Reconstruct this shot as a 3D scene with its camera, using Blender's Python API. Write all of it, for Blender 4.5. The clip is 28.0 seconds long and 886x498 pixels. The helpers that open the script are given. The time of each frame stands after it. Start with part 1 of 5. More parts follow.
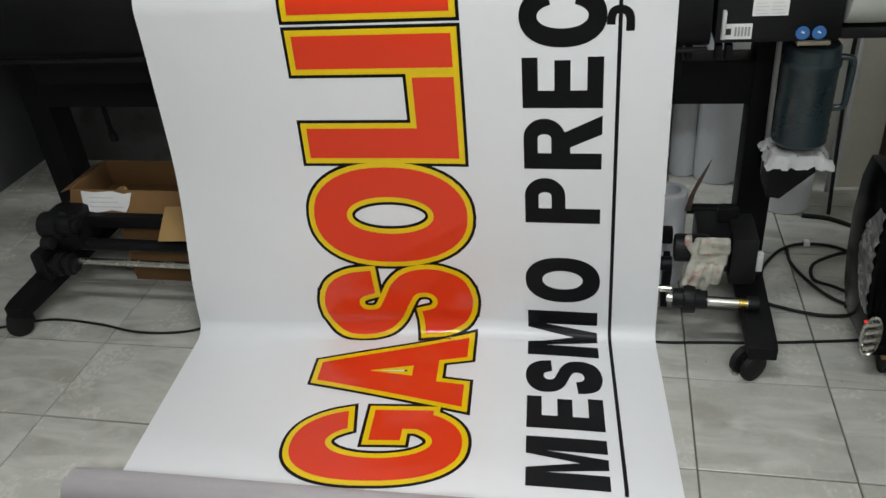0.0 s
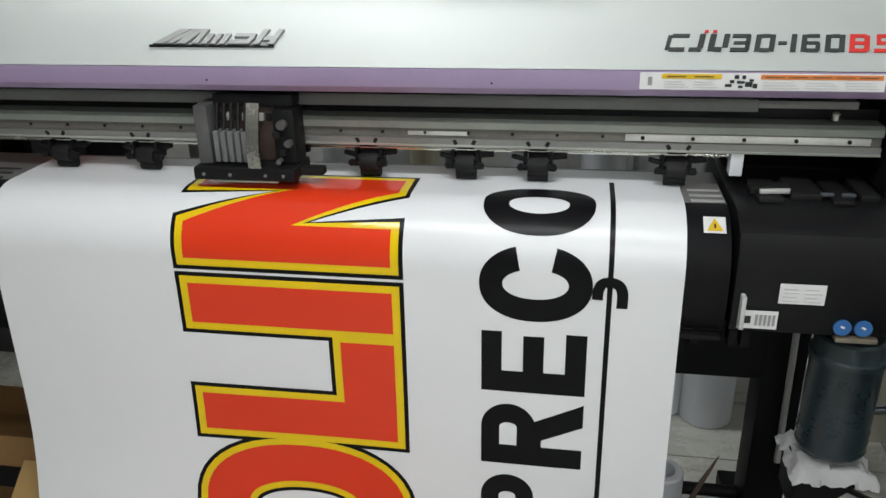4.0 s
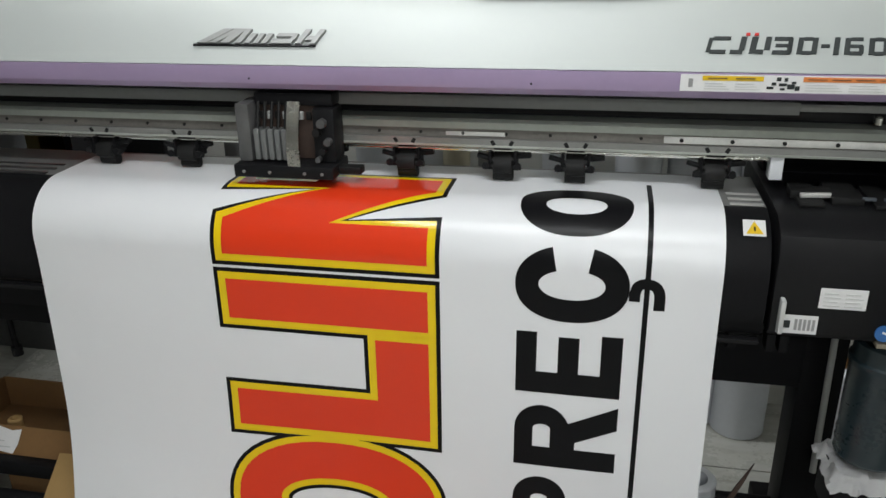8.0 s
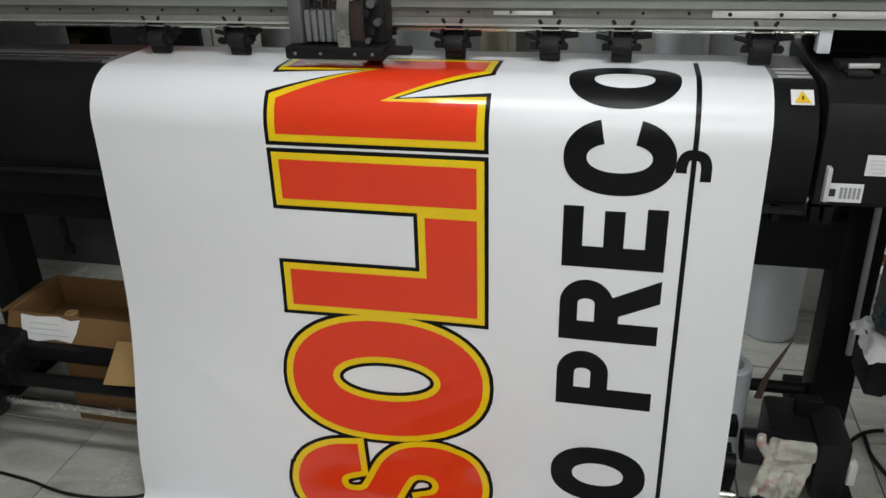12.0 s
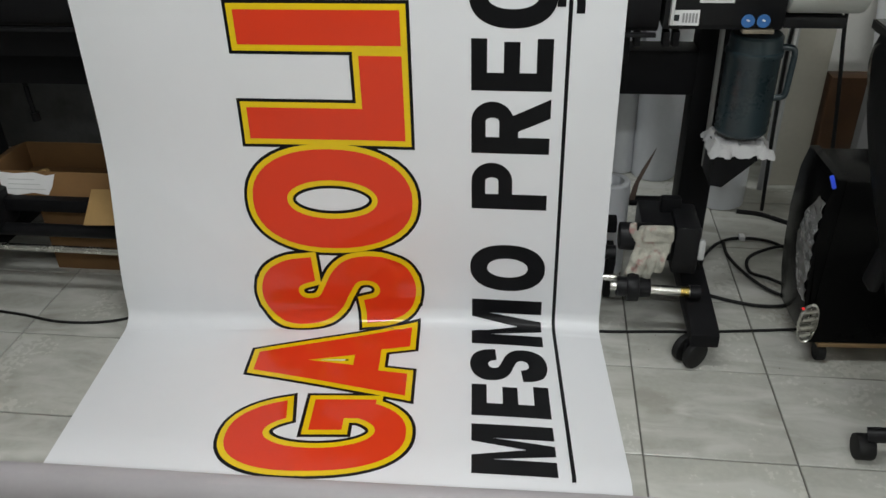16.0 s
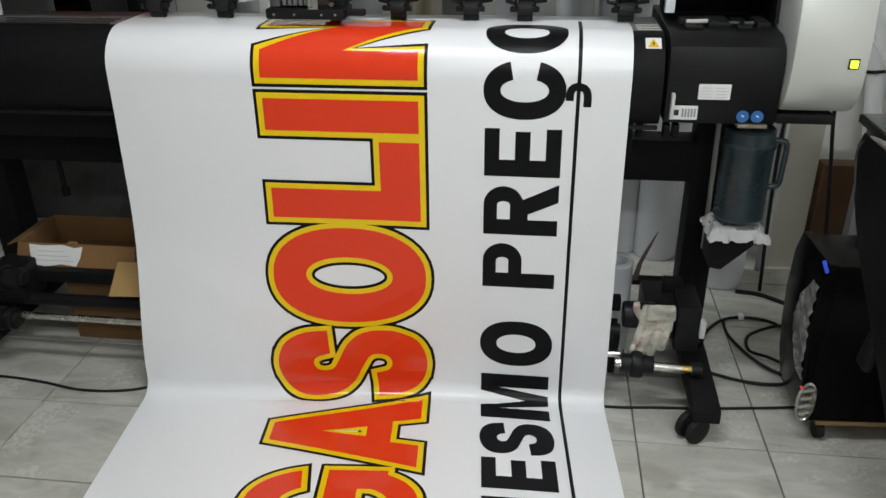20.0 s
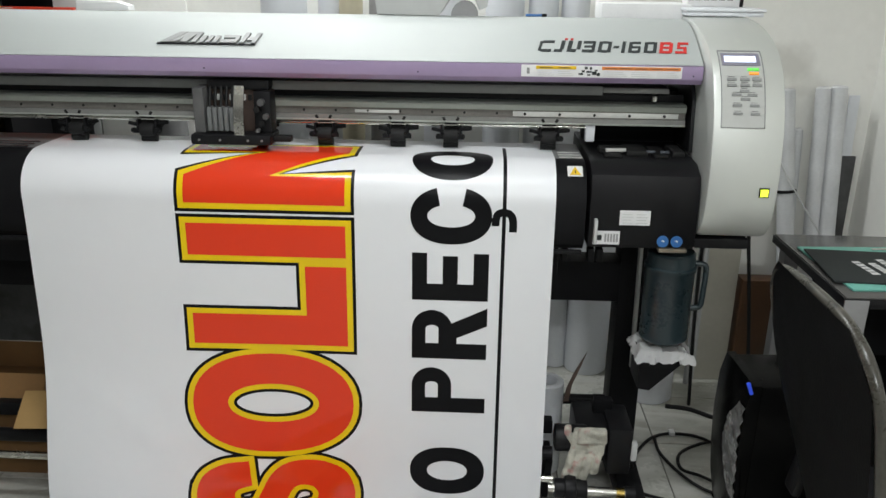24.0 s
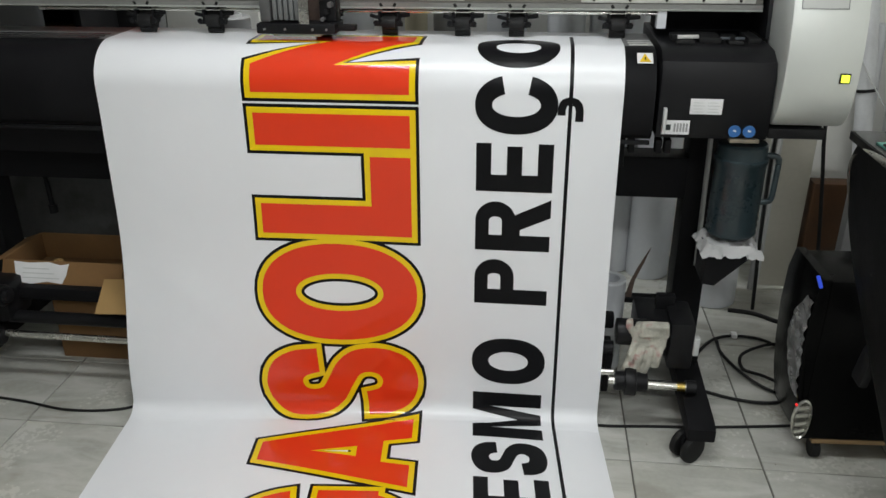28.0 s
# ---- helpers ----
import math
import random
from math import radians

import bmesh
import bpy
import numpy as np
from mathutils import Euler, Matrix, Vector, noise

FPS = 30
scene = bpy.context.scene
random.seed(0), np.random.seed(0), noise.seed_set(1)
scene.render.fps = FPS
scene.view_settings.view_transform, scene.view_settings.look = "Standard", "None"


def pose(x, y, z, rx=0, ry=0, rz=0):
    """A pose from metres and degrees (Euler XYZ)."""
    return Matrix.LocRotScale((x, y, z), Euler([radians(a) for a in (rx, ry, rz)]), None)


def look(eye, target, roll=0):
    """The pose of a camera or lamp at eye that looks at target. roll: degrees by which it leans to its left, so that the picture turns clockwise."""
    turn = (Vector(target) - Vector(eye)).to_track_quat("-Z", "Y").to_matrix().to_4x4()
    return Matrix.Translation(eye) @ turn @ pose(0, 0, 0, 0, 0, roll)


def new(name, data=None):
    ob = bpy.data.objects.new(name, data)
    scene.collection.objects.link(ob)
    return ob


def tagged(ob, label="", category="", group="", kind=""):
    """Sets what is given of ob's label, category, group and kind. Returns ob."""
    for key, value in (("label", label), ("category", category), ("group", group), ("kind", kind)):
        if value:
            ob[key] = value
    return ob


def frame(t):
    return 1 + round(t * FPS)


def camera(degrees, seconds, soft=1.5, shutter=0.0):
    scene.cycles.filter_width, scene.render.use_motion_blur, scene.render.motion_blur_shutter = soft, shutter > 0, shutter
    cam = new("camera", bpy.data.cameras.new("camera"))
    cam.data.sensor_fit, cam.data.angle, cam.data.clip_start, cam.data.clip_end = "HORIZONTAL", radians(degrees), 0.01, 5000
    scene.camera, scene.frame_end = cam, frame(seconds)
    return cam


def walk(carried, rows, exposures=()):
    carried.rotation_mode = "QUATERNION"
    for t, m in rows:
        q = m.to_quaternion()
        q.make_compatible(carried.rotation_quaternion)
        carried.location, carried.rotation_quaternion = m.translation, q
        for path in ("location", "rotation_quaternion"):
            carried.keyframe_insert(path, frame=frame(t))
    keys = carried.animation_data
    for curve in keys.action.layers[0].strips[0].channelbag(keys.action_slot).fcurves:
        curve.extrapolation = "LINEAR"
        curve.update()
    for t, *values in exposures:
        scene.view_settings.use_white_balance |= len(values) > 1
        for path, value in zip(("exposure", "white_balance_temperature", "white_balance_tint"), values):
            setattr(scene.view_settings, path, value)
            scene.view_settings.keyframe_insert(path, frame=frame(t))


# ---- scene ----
U = 0.91                     # metres for one unit of the plan below
cam = camera(58.07, 28.0)
ROWS = [
    (0, 0.4014, -2.0681, 1.6285, 10.724, -32.153, 4.691),
    (0.5, 0.4372, -1.9930, 1.6267, 12.409, -29.255, 4.429),
    (1, 0.4073, -1.9168, 1.6384, 12.691, -26.425, 4.626),
    (1.5, 0.3642, -1.7456, 1.6708, 10.930, -25.818, 3.435),
    (2, 0.3379, -1.6135, 1.7114, 8.205, -25.143, 2.693),
    (2.5, 0.3473, -1.5713, 1.7188, 4.690, -23.623, 1.347),
    (4.5, 0.3310, -1.4292, 1.7177, 12.149, -22.724, 1.351),
    (5, 0.3017, -1.4435, 1.7160, 14.826, -21.717, 1.572),
    (5.5, 0.2820, -1.4638, 1.7345, 16.892, -21.860, 1.931),
    (6, 0.2671, -1.4811, 1.7246, 18.456, -21.550, 1.738),
    (6.5, 0.2312, -1.5039, 1.7182, 19.523, -21.303, 1.408),
    (7, 0.2626, -1.5025, 1.7026, 19.143, -21.078, 0.988),
    (7.5, 0.2927, -1.4811, 1.7023, 15.380, -21.946, 1.068),
    (8, 0.3163, -1.4665, 1.6975, 11.335, -22.244, 1.017),
    (8.5, 0.3166, -1.4679, 1.6949, 10.503, -23.166, 0.993),
    (9, 0.3086, -1.4731, 1.6860, 11.979, -24.201, 1.231),
    (9.5, 0.2919, -1.4864, 1.6810, 13.712, -24.648, 1.464),
    (10, 0.2739, -1.5082, 1.6720, 14.565, -23.636, 1.702),
    (10.5, 0.2786, -1.5311, 1.6641, 14.867, -21.161, 1.801),
    (11, 0.2658, -1.5717, 1.6394, 14.686, -19.828, 1.600),
    (11.5, 0.3009, -1.5702, 1.6239, 13.999, -23.340, 2.079),
    (12, 0.2722, -1.5818, 1.5745, 12.542, -25.847, 1.688),
    (12.5, 0.3014, -1.5809, 1.5395, 12.981, -29.739, 1.941),
    (13, 0.2938, -1.5920, 1.5069, 12.692, -32.687, 1.510),
    (13.2, 0.2713, -1.6213, 1.5009, 11.996, -33.440, 1.522),
    (13.5, 0.3152, -1.6070, 1.4686, 13.295, -33.703, 2.328),
    (15.5, 0.3903, -1.9681, 1.5101, 10.747, -33.275, 2.723),
    (16, 0.3477, -2.0719, 1.5405, 6.681, -31.580, 1.435),
    (16.5, 0.3316, -2.1340, 1.5941, 6.195, -28.182, 2.364),
    (17, 0.3231, -2.1549, 1.6322, 5.546, -25.495, 1.590),
    (17.5, 0.3219, -2.1729, 1.6596, 4.919, -23.855, 0.637),
    (18, 0.3285, -2.1808, 1.6781, 5.595, -23.742, 0.117),
    (18.5, 0.3308, -2.1797, 1.6678, 5.951, -24.934, -0.058),
    (19, 0.3246, -2.1727, 1.6528, 6.730, -25.630, 0.205),
    (19.5, 0.3260, -2.1646, 1.6324, 6.892, -25.980, 0.189),
    (20, 0.3206, -2.1659, 1.6099, 7.033, -26.438, 0.694),
    (20.5, 0.3358, -2.1639, 1.6016, 7.673, -28.406, 0.736),
    (22.5, 0.3705, -2.0960, 1.5675, 3.681, -25.922, 0.071),
    (23, 0.3421, -2.1120, 1.6050, 2.372, -23.135, -0.703),
    (23.5, 0.3300, -2.1102, 1.6428, 1.850, -20.825, -0.920),
    (24, 0.3355, -2.1162, 1.6628, 2.530, -19.224, -0.677),
    (24.5, 0.3297, -2.1181, 1.6795, 3.826, -18.763, -0.183),
    (25, 0.3218, -2.1177, 1.6811, 5.767, -19.235, 0.777),
    (25.5, 0.3163, -2.1182, 1.6592, 6.671, -20.328, 0.798),
    (26, 0.3176, -2.1197, 1.6369, 6.321, -22.194, 0.897),
    (26.5, 0.3273, -2.1291, 1.6152, 6.911, -23.931, 0.671),
    (27, 0.3214, -2.1335, 1.5981, 6.936, -24.616, 0.528),
    (27.5, 0.3193, -2.1391, 1.5885, 6.796, -25.253, 0.312),
    (28, 0.3181, -2.1577, 1.5739, 6.460, -24.611, 0.396),
]
walk(cam, [(t, pose(U * x, U * y, U * z, 90 + pitch, roll, yaw)) for t, x, y, z, yaw, pitch, roll in ROWS],
     [(0, -0.15), (1, -0.11), (2.5, -0.06), (4.5, -0.17), (6, -0.20), (9, -0.23), (11, -0.22), (12, -0.17), (13, -0.12), (16, -0.21), (17, -0.05), (20, -0.07), (24, -0.08), (28, -0.09)])

# ---------------------------------------------------------------- light
world = bpy.data.worlds.new("world")
scene.world = world
world.use_nodes = True
world.node_tree.nodes["Background"].inputs[0].default_value = (0.75, 0.85, 1.0, 1)
world.node_tree.nodes["Background"].inputs[1].default_value = 0.15
scene.view_settings.exposure = 0.0

TUBES = [(0.9, -3.4, 2.93, 52), (0.1, -0.95, 2.93, 26), (-0.35, 0.95, 2.93, 23)]


def lamp(x, y, z, watts):
    data = bpy.data.lights.new("tube_light", "AREA")
    data.shape, data.size, data.size_y = "RECTANGLE", 1.2, 0.22
    data.energy, data.color = watts, (0.955, 0.985, 1.0)
    ob = new("tube_light", data)
    ob.matrix_world = look((x * U, y * U, (z - 0.11) * U), (x * U, y * U, 0))
    return ob


for row in TUBES:
    lamp(*row)

# ---------------------------------------------------------------- materials


def material(name, colour, rough=0.5, metal=0.0, vary=0.12, scale=6.0, bump=0.0, bump_scale=120.0, rough_vary=0.08, coat=0.0, random_shift=0.0, dirt=None, spec=0.5, bump_detail=4, veins=None):
    """A plain surface with variation at two scales, fine relief, and a shift from piece to piece."""
    m = bpy.data.materials.new(name)
    m.use_nodes = True
    nt = m.node_tree
    b = nt.nodes["Principled BSDF"]
    link, node = nt.links.new, nt.nodes.new
    co = node("ShaderNodeTexCoord")
    big, fine = node("ShaderNodeTexNoise"), node("ShaderNodeTexNoise")
    where = co.outputs["Object"]
    if random_shift:
        seed, move = node("ShaderNodeObjectInfo"), node("ShaderNodeVectorMath")
        move.operation = "MULTIPLY_ADD"
        link(seed.outputs["Random"], move.inputs[0])
        move.inputs[1].default_value = (37.0, 53.0, 11.0)
        link(co.outputs["Object"], move.inputs[2])
        where = move.outputs[0]
    big.inputs["Scale"].default_value, big.inputs["Detail"].default_value = scale, 5
    fine.inputs["Scale"].default_value, fine.inputs["Detail"].default_value = scale * 14, 3
    for n in (big, fine):
        link(where, n.inputs["Vector"])
    mix = node("ShaderNodeMath")
    mix.operation = "MULTIPLY_ADD"
    link(fine.outputs["Fac"], mix.inputs[0])
    mix.inputs[1].default_value = 0.4
    link(big.outputs["Fac"], mix.inputs[2])
    ramp = node("ShaderNodeValToRGB")
    lo = [c * (1 - vary) for c in colour]
    hi = [min(1, c * (1 + vary)) for c in colour]
    ramp.color_ramp.elements[0].position, ramp.color_ramp.elements[1].position = 0.42, 0.98
    ramp.color_ramp.elements[0].color, ramp.color_ramp.elements[1].color = (*lo, 1), (*hi, 1)
    link(mix.outputs[0], ramp.inputs[0])
    out = ramp.outputs[0]
    if dirt:
        spots = node("ShaderNodeTexNoise")
        spots.inputs["Scale"].default_value, spots.inputs["Detail"].default_value = dirt[1], 8
        link(where, spots.inputs["Vector"])
        cut = node("ShaderNodeValToRGB")
        cut.color_ramp.elements[0].position, cut.color_ramp.elements[1].position = dirt[2], dirt[2] + 0.12
        link(spots.outputs["Fac"], cut.inputs[0])
        blend = node("ShaderNodeMix")
        blend.data_type = "RGBA"
        link(cut.outputs[0], blend.inputs[0])
        link(out, blend.inputs[6])
        blend.inputs[7].default_value = (*dirt[0], 1)
        out = blend.outputs[2]
    if random_shift:
        info, hsv, rng = node("ShaderNodeObjectInfo"), node("ShaderNodeHueSaturation"), node("ShaderNodeMapRange")
        link(info.outputs["Random"], rng.inputs[0])
        rng.inputs[3].default_value, rng.inputs[4].default_value = 1 - random_shift, 1 + random_shift
        link(rng.outputs[0], hsv.inputs["Value"])
        link(out, hsv.inputs["Color"])
        out = hsv.outputs[0]
    if veins:
        drawn, streak, band, lay = node("ShaderNodeMapping"), node("ShaderNodeTexNoise"), node("ShaderNodeValToRGB"), node("ShaderNodeMix")
        drawn.inputs["Rotation"].default_value = (0, 0, 0.7)
        drawn.inputs["Scale"].default_value = (1.0, 3.2, 1.0)
        link(where, drawn.inputs["Vector"])
        link(drawn.outputs[0], streak.inputs["Vector"])
        streak.inputs["Scale"].default_value, streak.inputs["Detail"].default_value, streak.inputs["Distortion"].default_value = veins[1], 5, 0.8
        band.color_ramp.elements[0].position, band.color_ramp.elements[1].position = 0.42, 0.66
        link(streak.outputs["Fac"], band.inputs[0])
        lay.data_type = "RGBA"
        link(band.outputs[0], lay.inputs[0])
        link(out, lay.inputs[6])
        lay.inputs[7].default_value = (*veins[0], 1)
        out = lay.outputs[2]
    link(out, b.inputs["Base Color"])
    rr = node("ShaderNodeMapRange")
    link(mix.outputs[0], rr.inputs[0])
    rr.inputs[1].default_value, rr.inputs[2].default_value = 0.4, 1.0
    rr.inputs[3].default_value, rr.inputs[4].default_value = max(0.02, rough - rough_vary), min(1, rough + rough_vary)
    link(rr.outputs[0], b.inputs["Roughness"])
    b.inputs["Metallic"].default_value = metal
    b.inputs["Specular IOR Level"].default_value = spec
    if coat:
        b.inputs["Coat Weight"].default_value = coat
        b.inputs["Coat Roughness"].default_value = 0.08
    if bump:
        grain, bp = node("ShaderNodeTexNoise"), node("ShaderNodeBump")
        grain.inputs["Scale"].default_value, grain.inputs["Detail"].default_value = bump_scale, bump_detail
        link(co.outputs["Object"], grain.inputs["Vector"])
        bp.inputs["Strength"].default_value, bp.inputs["Distance"].default_value = bump, 0.004
        link(grain.outputs["Fac"], bp.inputs["Height"])
        link(bp.outputs[0], b.inputs["Normal"])
    return m


def glow(name, colour, strength):
    m = bpy.data.materials.new(name)
    m.use_nodes = True
    b = m.node_tree.nodes["Principled BSDF"]
    b.inputs["Base Color"].default_value = (*colour, 1)
    b.inputs["Emission Color"].default_value = (*colour, 1)
    b.inputs["Emission Strength"].default_value = strength
    return m


WALL = material("wall_paint", (0.85, 0.845, 0.80), 0.75, vary=0.05, scale=2.0, bump=0.25, bump_scale=60, dirt=((0.68, 0.67, 0.62), 3.0, 0.62))
# Left end housing's grey, darkened so the colour holds its shade.
CAPG = material("shaded_end_grey", (0.06, 0.063, 0.066), 0.5, vary=0.08, scale=4)
CORNERR = material("frosted_white_roll", (0.63, 0.64, 0.65), 0.35, vary=0.12, scale=7)
CEIL = material("ceiling_paint", (0.8, 0.8, 0.78), 0.85, vary=0.04)
GROUT = material("tile_grout", (0.13, 0.125, 0.11), 0.9, vary=0.3, scale=9)
TILE = material("glazed_floor_tile", (0.43, 0.43, 0.385), 0.24, vary=0.16, scale=5.0, random_shift=0.05, rough_vary=0.08, dirt=((0.36, 0.355, 0.31), 7.0, 0.55), bump=0.03, bump_scale=25, veins=((0.53, 0.53, 0.49), 5.0))
BLACK = material("black_powder_coat", (0.007, 0.007, 0.008), 0.55, vary=0.3, bump=0.12, bump_scale=420, spec=0.14)
GLOSSK = material("glossy_black_plastic", (0.003, 0.003, 0.003), 0.22, vary=0.2, spec=0.06)
RECESS = material("grey_anodised_metal", (0.22, 0.22, 0.215), 0.45, metal=0.4, vary=0.2, scale=7)
BLACK2 = material("black_plastic", (0.009, 0.009, 0.010), 0.42, vary=0.25, bump=0.06, bump_scale=300, spec=0.2)
FOIL = material("crinkled_foil", (0.80, 0.80, 0.79), 0.26, metal=0.6, vary=0.5, scale=22)
RUBBER = material("dark_rubber", (0.010, 0.010, 0.010), 0.6, vary=0.35, spec=0.25)
COVER = material("silver_grey_cover_paint", (0.41, 0.435, 0.425), 0.58, metal=0.2, vary=0.03, scale=3, bump=0.05, bump_scale=900, dirt=((0.31, 0.335, 0.335), 4.0, 0.7), spec=0.35)
# Cover paint lightened to put the brightness of the lit front into the housing.
HOUSING = material("lightened_housing_paint", (0.60, 0.62, 0.59), 0.42, metal=0.5, vary=0.03, scale=3, bump=0.05, bump_scale=900, dirt=((0.53, 0.55, 0.53), 5.0, 0.68))
PURPLE = material("lilac_strip_paint", (0.34, 0.26, 0.41), 0.36, vary=0.06, scale=5)
SILVER = material("brushed_aluminium", (0.50, 0.52, 0.48), 0.42, metal=0.5, vary=0.14, scale=9, bump=0.05, bump_scale=300)
DARKBEAM = material("dark_grey_beam_paint", (0.16, 0.165, 0.16), 0.45, metal=0.2, vary=0.15, scale=6)
DARKALU = material("grey_aluminium", (0.29, 0.29, 0.28), 0.42, metal=0.5, vary=0.2, scale=7)
STEEL = material("bright_steel", (0.66, 0.66, 0.64), 0.38, metal=0.6, vary=0.2, scale=18)
# Cream of the tall board, toned down for the shade of desk and chair.
BOARDC = material("shade_toned_cream", (0.50, 0.48, 0.41), 0.7, vary=0.1, scale=4, dirt=((0.40, 0.38, 0.32), 5.0, 0.6))
TANALU = material("tarnished_aluminium", (0.24, 0.21, 0.16), 0.4, metal=0.4, vary=0.3, scale=30)
JAROLIVE = material("cloudy_olive_plastic", (0.34, 0.27, 0.05), 0.35, vary=0.15, scale=12)
# Yellow of the storage box with its shadow mixed into the colour.
OLIVE = material("shadowed_yellow_card", (0.11, 0.085, 0.02), 0.7, vary=0.2, scale=9)
SMOKY = material("smoky_clear_plastic", (0.045, 0.043, 0.043), 0.16, vary=0.3, scale=12)
CHROME = material("worn_chrome_tube", (0.68, 0.67, 0.63), 0.24, metal=1.0, vary=0.15, scale=14)
BRASS = material("yellow_brass", (0.62, 0.45, 0.12), 0.25, metal=1.0, vary=0.15, scale=20)
SHEET = material("glossy_white_vinyl", (0.78, 0.79, 0.81), 0.34, bump=0.9, bump_scale=9.0, bump_detail=1.5, vary=0.01, scale=2.0, rough_vary=0.03)
BACKING = material("grey_liner", (0.36, 0.34, 0.35), 0.5, vary=0.05)
INK_K = material("black_ink", (0.005, 0.005, 0.006), 0.34, bump=0.9, bump_scale=9.0, bump_detail=1.5, vary=0.2, rough_vary=0.04, spec=0.16)
INK_Y = material("yellow_ink", (0.80, 0.57, 0.006), 0.17, bump=0.9, bump_scale=9.0, bump_detail=1.5, vary=0.008, rough_vary=0.04)
INK_R = material("red_ink", (0.75, 0.046, 0.012), 0.15, bump=0.9, bump_scale=9.0, bump_detail=1.5, vary=0.008, rough_vary=0.04)
CARD = material("cardboard", (0.165, 0.085, 0.029), 0.8, vary=0.16, scale=8, bump=0.15, bump_scale=150)
CARD2 = material("cardboard_inside", (0.19, 0.10, 0.034), 0.8, vary=0.14, scale=7, bump=0.12)
CARDW = material("dull_plywood", (0.26, 0.165, 0.075), 0.6, vary=0.2, scale=9)
CARDL = material("light_cardboard", (0.36, 0.225, 0.085), 0.8, vary=0.1, scale=9)
PAPER = material("white_paper", (0.72, 0.72, 0.72), 0.7, vary=0.07, scale=14)
ROLLW = material("white_film_roll", (0.70, 0.72, 0.75), 0.4, vary=0.06, scale=4)
DARKWALL = material("dark_grey_panel", (0.072, 0.073, 0.073), 0.6, vary=0.3, scale=5, dirt=((0.045, 0.044, 0.042), 6.0, 0.5))
TEAL = material("smoky_teal_plastic", (0.016, 0.028, 0.033), 0.3, vary=0.12, scale=9)
YELLOW = material("yellow_plastic", (0.72, 0.47, 0.01), 0.4, vary=0.08)
RED = material("red_paint", (0.62, 0.05, 0.02), 0.4, vary=0.08)
BLUE = material("blue_sticker", (0.035, 0.14, 0.38), 0.4, vary=0.1)
ORANGE = material("orange_print", (0.7, 0.22, 0.05), 0.5, vary=0.08)
GREYTXT = material("grey_print", (0.28, 0.28, 0.28), 0.6, vary=0.1)
SOUTHW = material("low_bounce_wall_paint", (0.3, 0.3, 0.29), 0.8, vary=0.1, scale=1.5)
DAMPER = material("translucent_grey_plastic", (0.14, 0.145, 0.145), 0.35, vary=0.12, scale=20)
RIM = material("olive_grey_rim", (0.052, 0.049, 0.040), 0.30, vary=0.4, scale=14, dirt=((0.03, 0.03, 0.028), 22.0, 0.6))
MOTTLE = material("mottled_print", (0.30, 0.30, 0.28), 0.5, vary=0.3, scale=14, dirt=((0.02, 0.02, 0.02), 11.0, 0.44))
LOGO = material("dark_metal_badge", (0.26, 0.265, 0.26), 0.55, metal=0.4, vary=0.2, scale=30)
MARK_K = material("charcoal_print", (0.035, 0.04, 0.04), 0.7, spec=0.15)
MARK_R = material("red_print", (0.50, 0.035, 0.03), 0.7, spec=0.15)
CREAM = material("cream_film_roll", (0.55, 0.50, 0.36), 0.45, vary=0.08)
WOOD = material("brown_chipboard", (0.085, 0.038, 0.014), 0.6, vary=0.25, scale=9)
GLOVE = material("stained_cotton_glove", (0.43, 0.42, 0.36), 0.9, vary=0.35, scale=24, bump=0.6, bump_scale=160, dirt=((0.36, 0.19, 0.18), 26.0, 0.55))
RUST = material("rusted_steel", (0.055, 0.034, 0.026), 0.7, vary=0.4, scale=30)
GREENF = material("mint_folder", (0.18, 0.5, 0.42), 0.5)
GREYP = material("light_grey_plastic", (0.50, 0.51, 0.5), 0.42, vary=0.05)
GREENALU = material("greenish_anodised_rail", (0.30, 0.32, 0.29), 0.4, metal=0.45, vary=0.14, scale=6)
BROWNALU = material("brownish_steel_rail", (0.19, 0.18, 0.165), 0.4, metal=0.5, vary=0.25, scale=12)
LILACG = material("grey_lilac_frame", (0.22, 0.21, 0.26), 0.4)
PANELG = material("panel_grey", (0.46, 0.47, 0.45), 0.45, vary=0.05)
SMOKE = material("smoky_grey_glass", (0.095, 0.092, 0.088), 0.16, vary=0.12, scale=6)
SIDEG = material("dull_grey_metal", (0.085, 0.085, 0.085), 0.5, vary=0.25, scale=25)
FABRIC = material("black_leatherette", (0.007, 0.007, 0.007), 0.45, vary=0.35, scale=10, bump=0.2, bump_scale=220, spec=0.16, dirt=((0.05, 0.05, 0.048), 40.0, 0.72))
COUNTER = material("dark_grey_laminate", (0.085, 0.088, 0.090), 0.5, vary=0.12, scale=3)
# Near-black that puts the shade into the shelf and upper wall panel.
NIGHT = material("shade_black_board", (0.013, 0.013, 0.014), 0.7, vary=0.2, scale=4, spec=0.2)
SLATE = material("slate_blue_paint", (0.065, 0.075, 0.088), 0.5, vary=0.08, scale=3)
KEYG = material("mid_grey_keys", (0.24, 0.245, 0.24), 0.5, vary=0.1)
LCD = glow("lit_display", (0.75, 0.82, 1.0), 1.3)
LEDY = glow("lit_yellow_button", (0.75, 0.95, 0.05), 1.5)
LEDB = glow("blue_led", (0.03, 0.08, 0.7), 0.25)
LEDR = glow("red_led", (1.0, 0.03, 0.03), 0.6)
LEDG = glow("green_led", (0.15, 0.8, 0.1), 0.35)
LEDO = glow("orange_led", (1.0, 0.35, 0.05), 0.35)
LIT = glow("lit_tube", (1.0, 0.99, 0.96), 6.0)

# ---------------------------------------------------------------- makers
PLACE = {}


